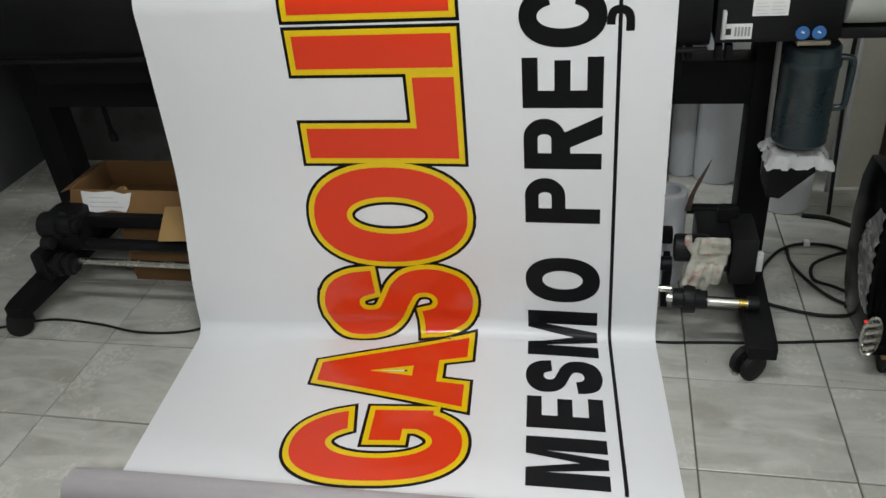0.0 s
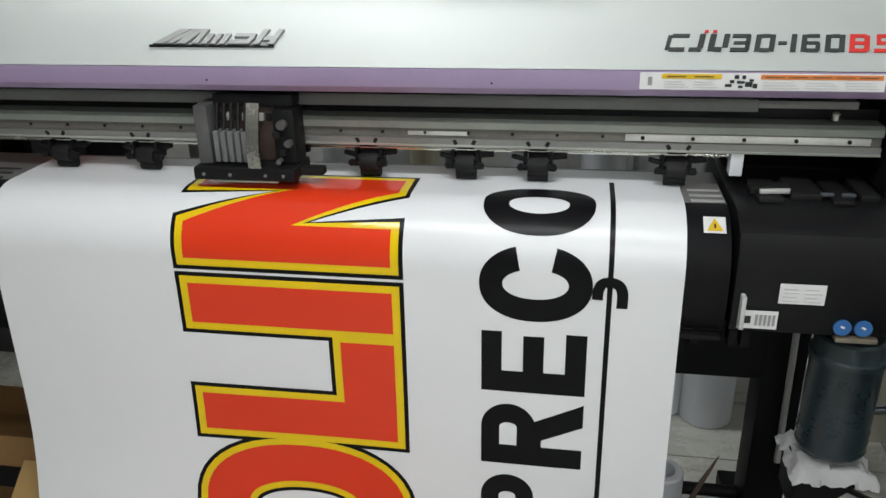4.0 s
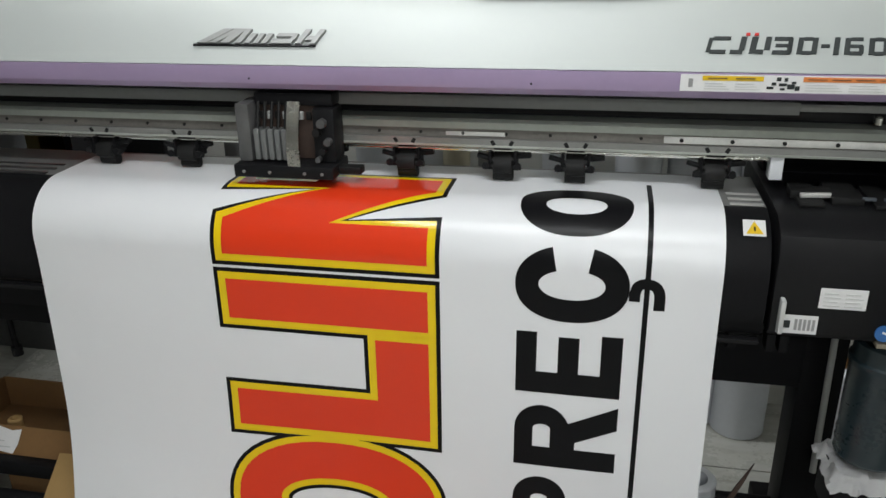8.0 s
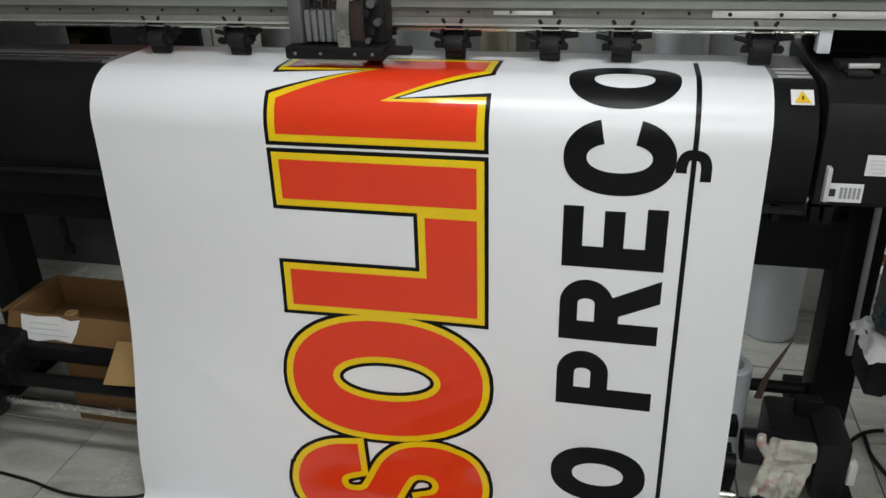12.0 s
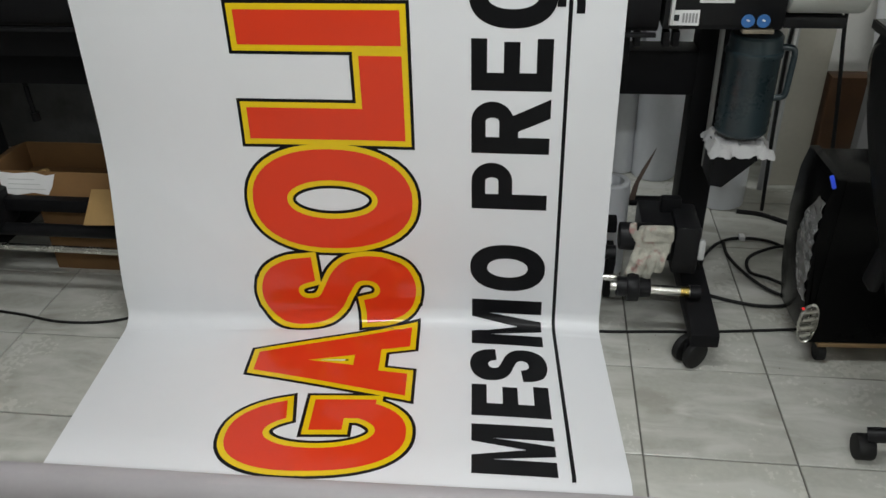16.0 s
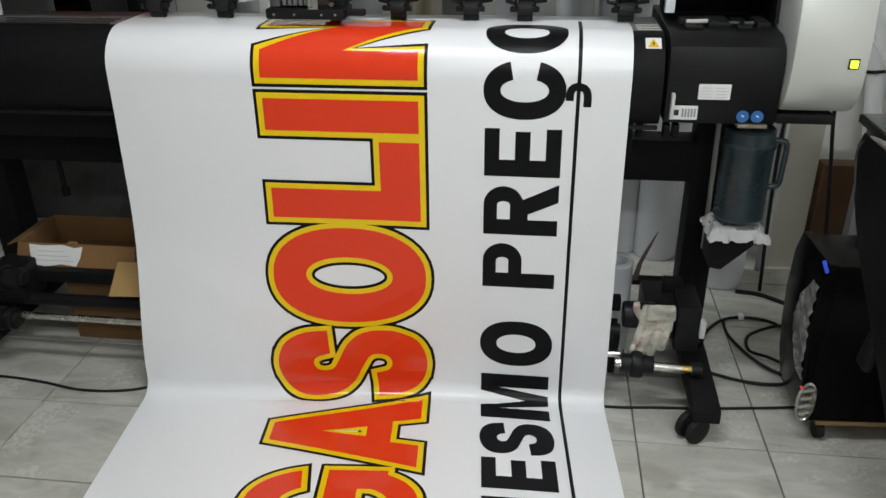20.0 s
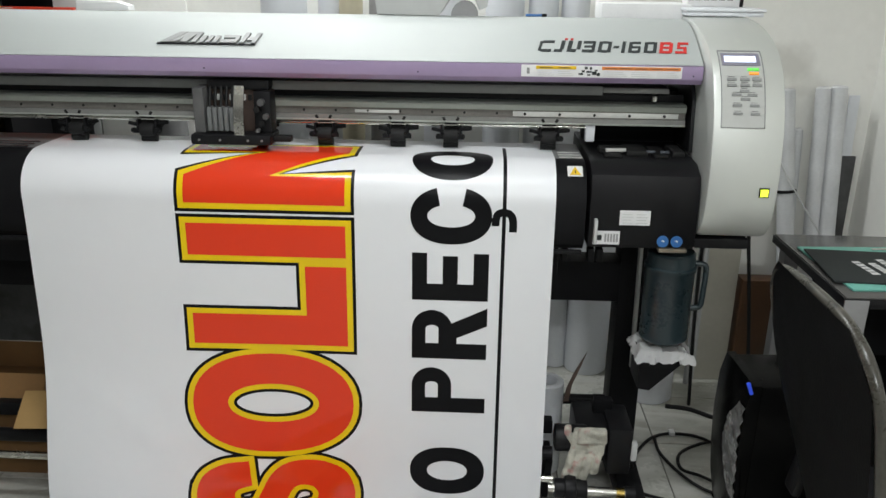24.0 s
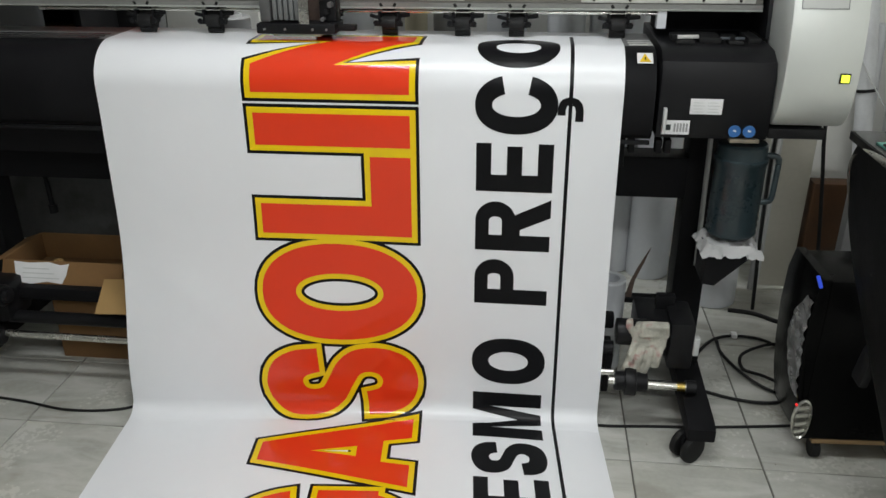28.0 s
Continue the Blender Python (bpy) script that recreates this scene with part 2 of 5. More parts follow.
def thing(name, label, category, base=(0, 0, 0), group="", kind=""):
    ob = new(name)
    ob.empty_display_size = 0.05
    ob.location = Vector(base) * U
    PLACE[ob.name] = Vector(base)
    return tagged(ob, label, category, group, kind)


def mesh_of(name, bm, mat, base, smooth=False):
    bm.transform(Matrix.Diagonal((U, U, U, 1)) @ Matrix.Translation(-Vector(base)))
    bmesh.ops.recalc_face_normals(bm, faces=bm.faces)
    me = bpy.data.meshes.new(name)
    bm.to_mesh(me)
    bm.free()
    me.materials.append(mat)
    if smooth:
        for p in me.polygons:
            p.use_smooth = True
        me.set_sharp_from_angle(angle=radians(38))
    return me


def part(name, bm, mat, parent, label="", smooth=True):
    base = PLACE[parent.name]
    ob = new(name, mesh_of(name, bm, mat, base, smooth))
    ob.parent = parent
    PLACE[ob.name] = base
    if label:
        ob["label"] = label
    return ob


def solo(name, bm, mat, label="", category="", group="", kind="", smooth=True):
    lo = [min(v.co[i] for v in bm.verts) for i in range(3)]
    hi = [max(v.co[i] for v in bm.verts) for i in range(3)]
    base = Vector(((lo[0] + hi[0]) / 2, (lo[1] + hi[1]) / 2, lo[2]))
    ob = new(name, mesh_of(name, bm, mat, base, smooth))
    ob.location = base * U
    PLACE[ob.name] = base
    return tagged(ob, label, category, group, kind)


def merge(*bms):
    out = bmesh.new()
    for b in bms:
        me = bpy.data.meshes.new("tmp")
        b.to_mesh(me)
        b.free()
        out.from_mesh(me)
        bpy.data.meshes.remove(me)
    return out


def box(x0, x1, y0, y1, z0, z1, bevel=0.004, seg=2):
    bm = bmesh.new()
    bmesh.ops.create_cube(bm, size=1)
    bm.transform(Matrix.Translation(((x0 + x1) / 2, (y0 + y1) / 2, (z0 + z1) / 2)) @ Matrix.Diagonal((x1 - x0, y1 - y0, z1 - z0, 1)))
    if bevel:
        bmesh.ops.bevel(bm, geom=list(bm.edges), offset=min(bevel, 0.45 * min(x1 - x0, y1 - y0, z1 - z0)), segments=seg, affect="EDGES", profile=0.6)
    return bm


def turned(bm, m):
    bm.transform(m)
    return bm


def cyl(p0, p1, r, seg=24, r2=None, bevel=0.0):
    p0, p1 = Vector(p0), Vector(p1)
    bm = bmesh.new()
    h = (p1 - p0).length
    bmesh.ops.create_cone(bm, cap_ends=True, segments=seg, radius1=r, radius2=r if r2 is None else r2, depth=h)
    if bevel:
        caps = [e for e in bm.edges if abs(e.verts[0].co.z - e.verts[1].co.z) < 1e-6]
        bmesh.ops.bevel(bm, geom=caps, offset=bevel, segments=2, affect="EDGES", profile=0.6)
    bm.transform(Matrix.Translation((p0 + p1) / 2) @ (p1 - p0).to_track_quat("Z", "Y").to_matrix().to_4x4())
    return bm


def prism(profile, x0, x1, axis="x", bevel=0.0):
    """A closed outline in the plane across the axis, drawn out from x0 to x1."""
    bm = bmesh.new()
    put = {"x": lambda a, b, c: (c, a, b), "y": lambda a, b, c: (a, c, b), "z": lambda a, b, c: (a, b, c)}[axis]
    lo = [bm.verts.new(put(a, b, x0)) for a, b in profile]
    hi = [bm.verts.new(put(a, b, x1)) for a, b in profile]
    n = len(profile)
    bm.faces.new(lo)
    bm.faces.new(hi[::-1])
    for i in range(n):
        bm.faces.new((lo[i], lo[(i + 1) % n], hi[(i + 1) % n], hi[i]))
    bmesh.ops.recalc_face_normals(bm, faces=bm.faces)
    if bevel:
        ends = [e for e in bm.edges if abs((e.verts[0].co - e.verts[1].co)["xyz".index(axis)]) < 1e-6]
        bmesh.ops.bevel(bm, geom=ends, offset=bevel, segments=2, affect="EDGES", profile=0.6)
    return bm


def lathe(rows, centre, seg=32):
    """Rings of (radius, height) round an upright axis."""
    bm = bmesh.new()
    cx, cy, cz = centre
    rings = [[bm.verts.new((cx + r * math.cos(2 * math.pi * k / seg), cy + r * math.sin(2 * math.pi * k / seg), cz + z)) for k in range(seg)] for r, z in rows]
    for a, b in zip(rings, rings[1:]):
        for k in range(seg):
            bm.faces.new((a[k], a[(k + 1) % seg], b[(k + 1) % seg], b[k]))
    bm.faces.new(rings[0][::-1])
    bm.faces.new(rings[-1])
    return bm


def smooth_path(points, n=10):
    """Catmull-Rom through the points."""
    pts = [Vector(p) for p in points]
    pts = [pts[0] * 2 - pts[1]] + pts + [pts[-1] * 2 - pts[-2]]
    out = []
    for i in range(1, len(pts) - 2):
        a, b, c, d = pts[i - 1:i + 3]
        for k in range(n):
            t = k / n
            out.append(0.5 * (2 * b + (c - a) * t + (2 * a - 5 * b + 4 * c - d) * t * t + (3 * b - a - 3 * c + d) * t ** 3))
    return out + [pts[-2]]


def hose(points, r, seg=10, n=10):
    path = smooth_path(points, n)
    bm = bmesh.new()
    rings, up = [], Vector((0, 0, 1))
    for i, p in enumerate(path):
        d = (path[min(i + 1, len(path) - 1)] - path[max(i - 1, 0)]).normalized()
        side = d.cross(up)
        side = side.normalized() if side.length > 0.05 else Vector((1, 0, 0))
        top = side.cross(d)
        rings.append([bm.verts.new(p + r * (side * math.cos(2 * math.pi * k / seg) + top * math.sin(2 * math.pi * k / seg))) for k in range(seg)])
    for a, b in zip(rings, rings[1:]):
        for k in range(seg):
            bm.faces.new((a[k], a[(k + 1) % seg], b[(k + 1) % seg], b[k]))
    bm.faces.new(rings[0][::-1])
    bm.faces.new(rings[-1])
    return bm


def pipe_roll(x, y, z0, z1, r, inner, seg=32):
    """A standing roll of film on a hollow core."""
    return lathe([(inner, z1 - z0 - 0.05), (inner, z1 - z0), (r - 0.004, z1 - z0), (r, z1 - z0 - 0.004), (r, 0.004), (r - 0.004, 0)], (x, y, z0), seg)

# ---------------------------------------------------------------- the room
X0, X1, Y0, Y1, H = -2.85, 1.97, -5.2, 1.28, 3.0
solo("floor", box(X0 - 0.15, X1 + 0.15, Y0 - 0.15, Y1 + 0.15, -0.12, -0.006, 0), GROUT, "grey glazed tile floor with dark joints", "floor", kind="structure")
solo("wall_north", box(X0 - 0.15, X1 + 0.15, Y1, Y1 + 0.15, -0.006, H, 0), WALL, "white painted wall behind the printer, scuffed", "wall", kind="structure")
# South and west walls are out of view; their dull tone limits bounced light.
solo("wall_south", box(X0 - 0.15, X1 + 0.15, Y0 - 0.15, Y0, -0.006, H, 0), SOUTHW, "plain unseen wall, dulled to bounce less light", "wall", kind="structure")
solo("wall_west", box(X0 - 0.15, X0, Y0, Y1, -0.006, H, 0), SOUTHW, "plain unseen wall, dulled to bounce less light", "wall", kind="structure")
solo("wall_east", box(X1, X1 + 0.15, Y0, Y1, -0.006, H, 0), WALL, "plain white painted wall", "wall", kind="structure")
solo("ceiling", box(X0 - 0.15, X1 + 0.15, Y0 - 0.15, Y1 + 0.15, H, H + 0.12, 0), CEIL, "plain white ceiling", "ceiling", kind="structure")
for tx, ty, tz, _ in TUBES:
    fix = thing("ceiling_light", "white tube light fixture on the ceiling, lit", "lamp", (tx, ty, tz), "ceiling lights")
    part("housing", box(tx - 0.68, tx + 0.68, ty - 0.13, ty + 0.13, tz, H - 0.002, 0.01), GREYP, fix)
    for k in (-0.06, 0.06):
        part("tube", cyl((tx - 0.64, ty + k, tz - 0.025), (tx + 0.64, ty + k, tz - 0.025), 0.016), LIT, fix)

# ---------------------------------------------------------------- the print: shape of the hanging sheet
RAD, Z_TURN, Z_TOP = 0.12, 1.045, 1.165
S_ARC, S_FLAT = Z_TURN, Z_TURN + RAD * math.pi / 2
FOLD = 0.05
Z_OFF = 0.0075 + FOLD * (1 - math.pi / 4)


def lerp(a, b, t):
    return a + (b - a) * t


def soft_step(a, b, v):
    t = min(1, max(0, (v - a) / (b - a)))
    return t * t * (3 - 2 * t)


def crease(u):
    """How far in front of the printer the sheet meets the floor, at u from 0 (left edge) to 1."""
    return lerp(-0.135, -0.045, soft_step(0, 0.75, u))


def on_sheet(x, s, lift=0.0):
    """The place of a point of the print: x across, s the length up from the fold on the floor."""
    u = (x + 0.944) / 1.504
    if s > S_FLAT:
        y, z, n = 0.129 + (s - S_FLAT), Z_TOP, (0, 1)
    elif s > S_ARC:
        a = (s - S_ARC) / RAD
        y, z, n = 0.009 + RAD * (1 - math.cos(a)), Z_TURN + RAD * math.sin(a), (-math.cos(a), math.sin(a))
    else:
        c = crease(u)
        d = S_ARC - s
        hang = 0.009 - 0.038 * d * d / (d + 0.12)
        fold = FOLD * math.pi / 4
        if s > fold:
            y = lerp(hang, c + 0.02, soft_step(0.75, 0.0, s) ** 1.6) if s < 0.75 else hang
            z, n = s + Z_OFF * soft_step(0.8, fold, s), (-1, 0.03)
        elif s > -fold:
            a = (fold - s) / FOLD
            y0 = lerp(0.038 * (fold - 0.8), c + 0.02, soft_step(0.75, 0.0, fold) ** 1.6)
            y = y0 - FOLD * (1 - math.cos(a))
            z, n = Z_OFF + fold - FOLD * math.sin(a), (-math.cos(a), math.sin(a))
        else:
            y0 = lerp(0.038 * (fold - 0.8), c + 0.02, soft_step(0.75, 0.0, fold) ** 1.6)
            wave = 0.0025 * math.sin(9 * x + 3 * s)
            y, z, n = y0 - FOLD + (s + fold), 0.0075 + wave, (0, 1)
    shift = 0.052 * min(1, max(0, -s / 0.62))
    ripple = (0.0024 * math.sin(5.2 * x + 1.3 + 2.0 * s) + 0.0013 * math.sin(8.5 * x - 7.0 * s + 0.6)) * soft_step(1.0, 0.6, s) * soft_step(0.0, 0.2, s)
    lift += creased(x, s)
    return Vector((x + shift, y + n[0] * lift + ripple, max(z, 0.004) + n[1] * lift))


CREASES = ((-0.006, 0.405, -0.23, 0.279, 0.022, 0.0022), (0.024, 0.333, -0.163, 0.143, 0.020, 0.0020), (-0.112, 0.085, -0.049, 0.062, 0.020, 0.0010),
           (-0.093, -0.045, 0.010, -0.108, 0.016, 0.0020), (-0.14, 0.248, -0.07, 0.185, 0.014, -0.0016), (0.20, 0.33, 0.40, 0.20, 0.030, 0.0018),
           (-0.30, 0.085, 0.05, 0.075, 0.022, 0.0010), (0.42, 0.52, 0.52, 0.36, 0.030, -0.0020), (-0.80, 0.45, -0.62, 0.30, 0.040, 0.0018))


def creased(x, s):
    """How far soft creases lift the sheet at a point of it."""
    out = 0.0
    for x0, s0, x1, s1, wide, high in CREASES:
        dx, ds = x1 - x0, s1 - s0
        along = ((x - x0) * dx + (s - s0) * ds) / (dx * dx + ds * ds)
        t = min(1, max(0, along))
        gap = math.hypot(x - x0 - t * dx, s - s0 - t * ds)
        if gap < 3 * wide:
            out += high * math.exp(-(gap / wide) ** 2)
    return out


S_LOW, S_HIGH = -0.72, 1.42
EDGE_L, EDGE_R = -0.944, 0.56


GRID = [S_LOW + 0.02 * i for i in range(105)] + [-0.04 + 0.004 * i for i in range(21)] + [S_ARC + 0.0075 * i for i in range(27)] + [-0.14 + 0.01 * i for i in range(68)] + [S_HIGH]
GRID = sorted({round(s / 0.0015) * 0.0015 for s in GRID})


def print_sheet():
    bm = bmesh.new()
    nx = 110
    xs = [lerp(EDGE_L, EDGE_R, i / nx) for i in range(nx + 1)]
    rows = [[bm.verts.new(on_sheet(x, s)) for x in xs] + [bm.verts.new(on_sheet(x, s, -0.0009)) for x in reversed(xs)] for s in GRID]
    n = len(rows[0])
    for a, b in zip(rows, rows[1:]):
        for i in range(n):
            bm.faces.new((a[i], a[(i + 1) % n], b[(i + 1) % n], b[i]))
    for row in (rows[0], rows[-1]):
        for i in range(nx):
            bm.faces.new((row[i], row[i + 1], row[n - 2 - i], row[n - 1 - i]))
    return bm


# ---------------------------------------------------------------- the print: letters
CAP = 0.456          # height of the red capitals
GLYPH_STEPS = 44


def ellipse(cx, cy, rx, ry, a0=0.0, a1=360.0, n=GLYPH_STEPS, power=2.0):
    out = []
    for i in range(n + (0 if a1 - a0 == 360 else 1)):
        a = radians(lerp(a0, a1, i / n))
        c, s = math.cos(a), math.sin(a)
        out.append((cx + rx * math.copysign(abs(c) ** (2 / power), c), cy + ry * math.copysign(abs(s) ** (2 / power), s)))
    return out


def ribbon(points, width, n=9):
    """A stroke of even width along a smooth line."""
    path = [Vector((p.x, p.y)) for p in smooth_path([(a, b, 0) for a, b in points], n)]
    left, right = [], []
    for i, p in enumerate(path):
        d = (path[min(i + 1, len(path) - 1)] - path[max(i - 1, 0)]).normalized()
        q = Vector((-d.y, d.x)) * width / 2
        left.append(tuple(p + q))
        right.append(tuple(p - q))
    return left + right[::-1]


def area(poly):
    return sum(a[0] * b[1] - b[0] * a[1] for a, b in zip(poly, poly[1:] + poly[:1])) / 2


def grown(poly, d):
    """The outline moved outwards by d (inwards for a hole)."""
    if area(poly) < 0:
        poly = poly[::-1]
    pts = [p for i, p in enumerate(poly) if (Vector(p) - Vector(poly[i - 1])).length > 1e-5]
    out, n = [], len(pts)
    for i in range(n):
        a, b, c = Vector(pts[i - 1]), Vector(pts[i]), Vector(pts[(i + 1) % n])
        n1, n2 = (b - a).normalized(), (c - b).normalized()
        n1, n2 = Vector((n1.y, -n1.x)), Vector((n2.y, -n2.x))
        m = n1 + n2
        k = d / max(0.28, m.length_squared / 2)
        out.append(tuple(b + m * k))
    return out


def glyph(name, w, h, stem):
    """Outlines and holes of a heavy capital, p to the right and q up, in a box of w x h."""
    t = stem
    if name == "I":
        return [[(0, 0), (w, 0), (w, h), (0, h)]], []
    if name == "L":
        return [[(0, 0), (w, 0), (w, t * 1.24), (t, t * 1.24), (t, h), (0, h)]], []
    if name == "N":
        return [[(0, 0), (t, 0), (t, 0.47 * h), (w - t, 0), (w, 0), (w, h), (w - t, h), (w - t, 0.51 * h), (t, h), (0, h)]], []
    if name == "E":
        k = t * 0.86
        return [[(0, 0), (w, 0), (w, k), (t, k), (t, (h - k) / 2), (w * 0.94, (h - k) / 2), (w * 0.94, (h + k) / 2), (t, (h + k) / 2), (t, h - k), (w, h - k), (w, h), (0, h)]], []
    if name == "M":
        return [[(0, 0), (t, 0), (t, 0.74 * h), (w / 2 - t * 0.36, 0), (w / 2 + t * 0.36, 0), (w - t, 0.74 * h), (w - t, 0), (w, 0), (w, h), (w - t * 1.25, h), (w / 2, 0.34 * h), (t * 1.25, h), (0, h)]], []
    if name == "A":
        return [[(0, 0), (0.30 * w, 0), (0.345 * w, 0.19 * h), (0.655 * w, 0.19 * h), (0.70 * w, 0), (w, 0), (0.63 * w, h), (0.37 * w, h)]], [[(0.425 * w, 0.36 * h), (0.575 * w, 0.36 * h), (0.5 * w, 0.66 * h)]]
    if name == "O":
        return [ellipse(w / 2, h / 2, w / 2, h / 2, power=2.25)], [ellipse(w / 2, h / 2, w / 2 - t, h / 2 - t * 1.05, power=2.1)]
    if name in "PR":
        top, hh = h, 0.54 * h
        bowl = ellipse(w - hh / 2 if w > hh else w * 0.55, h - hh / 2, min(hh / 2, w * 0.45), hh / 2, -90, 90, 16)
        k = t * 0.8
        inner = ellipse(bowl[0][0] - 0.0, h - hh / 2, max(0.012, min(hh / 2, w * 0.45) - t * 0.95), hh / 2 - k, -90, 90, 12)
        hole = [(t, h - hh + k)] + inner + [(t, h - k)]
        if name == "P":
            return [[(0, 0), (t, 0), (t, h - hh)] + bowl + [(0, h)]], [hole]
        return [[(0, 0), (t, 0), (t, 0.40 * h), (0.44 * w, 0.40 * h), (0.70 * w, 0), (1.06 * w, 0), (0.74 * w, 0.47 * h)] + [b for b in bowl if b[1] > 0.5 * h] + [(0, h)]], [hole]
    if name == "C":
        outer = ellipse(w / 2, h / 2, w / 2, h / 2, 19, 341, power=2.2)
        inner = ellipse(w / 2, h / 2, w / 2 - t, h / 2 - t * 0.95, 27, 333, power=2.1)
        return [outer + inner[::-1]], []
    if name == "S":
        one = [(0.97, 0.665), (0.93, 0.83), (0.78, 0.955), (0.5, 1.0), (0.22, 0.955), (0.06, 0.85), (0.025, 0.715), (0.08, 0.585), (0.22, 0.495), (0.44, 0.435), (0.60, 0.385), (0.64, 0.32), (0.60, 0.26), (0.5, 0.235), (0.40, 0.262), (0.35, 0.345)]
        two = [(0.02, 0.325), (0.06, 0.17), (0.2, 0.047), (0.5, 0.0), (0.80, 0.047), (0.945, 0.16), (0.985, 0.31), (0.93, 0.44), (0.78, 0.53), (0.56, 0.59), (0.425, 0.63), (0.39, 0.685), (0.415, 0.74), (0.5, 0.762), (0.585, 0.74), (0.64, 0.65)]
        o, t = [[(p.x * w, p.y * h) for p in smooth_path([(a, b, 0) for a, b in run], 5)] for run in (one, two)]
        return [o[:18] + t[63:], o[13:68] + t[13:68], t[:18] + o[63:]], []
    if name == "G":
        outer = ellipse(w / 2, h / 2, w / 2, h / 2, 21, 325, power=2.3)
        inner = ellipse(w * 0.53, h * 0.485, w * 0.235, h * 0.31, 40, 318, power=2.0)
        return [outer + [(w * 0.985, 0.19 * h), (w * 0.985, 0.545 * h), (0.54 * w, 0.545 * h), (0.54 * w, 0.36 * h), (0.705 * w, 0.36 * h)] + inner[::-1]], []
    if name == "cedilla":
        return [ribbon([(0.25 * w, 0.88 * h), (0.52 * w, 0.87 * h), (0.76 * w, 0.78 * h), (0.84 * w, 0.55 * h), (0.76 * w, 0.28 * h), (0.5 * w, 0.15 * h), (0.0, 0.14 * h)], 0.33 * h)], []
    return [], []


def flat_fill(outlines, holes):
    """The filled outlines as triangles in the plane."""
    cu = bpy.data.curves.new("fill", "CURVE")
    cu.dimensions, cu.fill_mode = "2D", "BOTH"
    for poly in outlines + holes:
        sp = cu.splines.new("POLY")
        sp.points.add(len(poly) - 1)
        for q, (a, b) in zip(sp.points, poly):
            q.co = (a, b, 0, 1)
        sp.use_cyclic_u = True
    ob = bpy.data.objects.new("fill", cu)
    scene.collection.objects.link(ob)
    me = bpy.data.meshes.new_from_object(ob.evaluated_get(bpy.context.evaluated_depsgraph_get()))
    bm = bmesh.new()
    bm.from_mesh(me)
    bpy.data.objects.remove(ob)
    bpy.data.curves.remove(cu)
    bpy.data.meshes.remove(me)
    bmesh.ops.remove_doubles(bm, verts=bm.verts, dist=1e-6)
    return bm


def printed(outlines, holes, s0, base_x, lift, s_end=None):
    """The outlines laid on the sheet: p runs up the sheet from s0, q across it to the left of base_x."""
    bm = flat_fill(outlines, holes)
    lo, hi = min(v.co.x for v in bm.verts), max(v.co.x for v in bm.verts)
    if s_end is not None and s0 + hi > s_end:
        bmesh.ops.bisect_plane(bm, geom=bm.verts[:] + bm.edges[:] + bm.faces[:], plane_co=(s_end - s0, 0, 0), plane_no=(1, 0, 0), clear_outer=True)
    for x in [s - s0 for s in GRID if lo < s - s0 < hi]:
        bmesh.ops.bisect_plane(bm, geom=bm.verts[:] + bm.edges[:] + bm.faces[:], plane_co=(x, 0, 0), plane_no=(1, 0, 0))
    bmesh.ops.triangulate(bm, faces=bm.faces)
    for k in range(3):
        long_edges = [e for e in bm.edges if abs(e.verts[0].co.y - e.verts[1].co.y) > 0.024]
        if long_edges:
            bmesh.ops.subdivide_edges(bm, edges=long_edges, cuts=2)
            bmesh.ops.triangulate(bm, faces=bm.faces)
    for v in bm.verts:
        v.co = on_sheet(base_x - v.co.y, s0 + v.co.x, lift)
    return bm


PRINT_END = 1.335
poster = thing("printed_vinyl_sheet", "glossy white vinyl print with red and black capitals, hanging down", "print", (-0.19, -0.1, 0.004))
part("sheet", print_sheet(), SHEET, poster)
BIG = [("G", -0.637, 0.280, 0.098), ("A", -0.354, 0.325, 0.1), ("S", -0.027, 0.262, 0.108), ("O", 0.249, 0.336, 0.108), ("L", 0.6055, 0.2585, 0.104), ("I", 0.8815, 0.105, 0.1), ("N", 1.0355, 0.270, 0.088)]
for band, ink, grow, lift in (("black_outline", INK_K, 0.0264, 0.0006), ("yellow_outline", INK_Y, 0.0168, 0.0010), ("letter", INK_R, 0.0, 0.0014)):
    for ch, s0, w, stem in BIG:
        over = 0.014 if ch in "GSO" else 0.0
        outs, holes = glyph(ch, w - 0.010, CAP + 2 * over, stem - 0.008)
        outs = [[(a, b - over) for a, b in o] for o in outs]
        holes = [[(a, b - over) for a, b in o] for o in holes]
        if grow:
            outs = [grown(o, grow) for o in outs]
            holes = [grown(o, -grow) for o in holes]
        if ch == "S":
            top = CAP + over + grow
            outs = [[(a, min(top, max(-over - grow, b))) for a, b in o] for o in outs]
            laid = merge(*[printed([o], [], s0 + 0.005, -0.0255, lift + 0.00008 * k, PRINT_END) for k, o in enumerate(outs)])
        else:
            laid = printed(outs, holes, s0 + 0.005, -0.0255, lift, PRINT_END)
        part(band, laid, ink, poster, {"letter": "red printed letter " + ch}.get(band, ""), smooth=False)
SMALL = [("M", -0.626, 0.174), ("E", -0.420, 0.127), ("S", -0.278, 0.150), ("M", -0.108, 0.183), ("O", 0.110, 0.169),
         ("P", 0.402, 0.151), ("R", 0.5825, 0.155), ("E", 0.768, 0.142), ("C", 0.936, 0.165), ("O", 1.120, 0.156)]
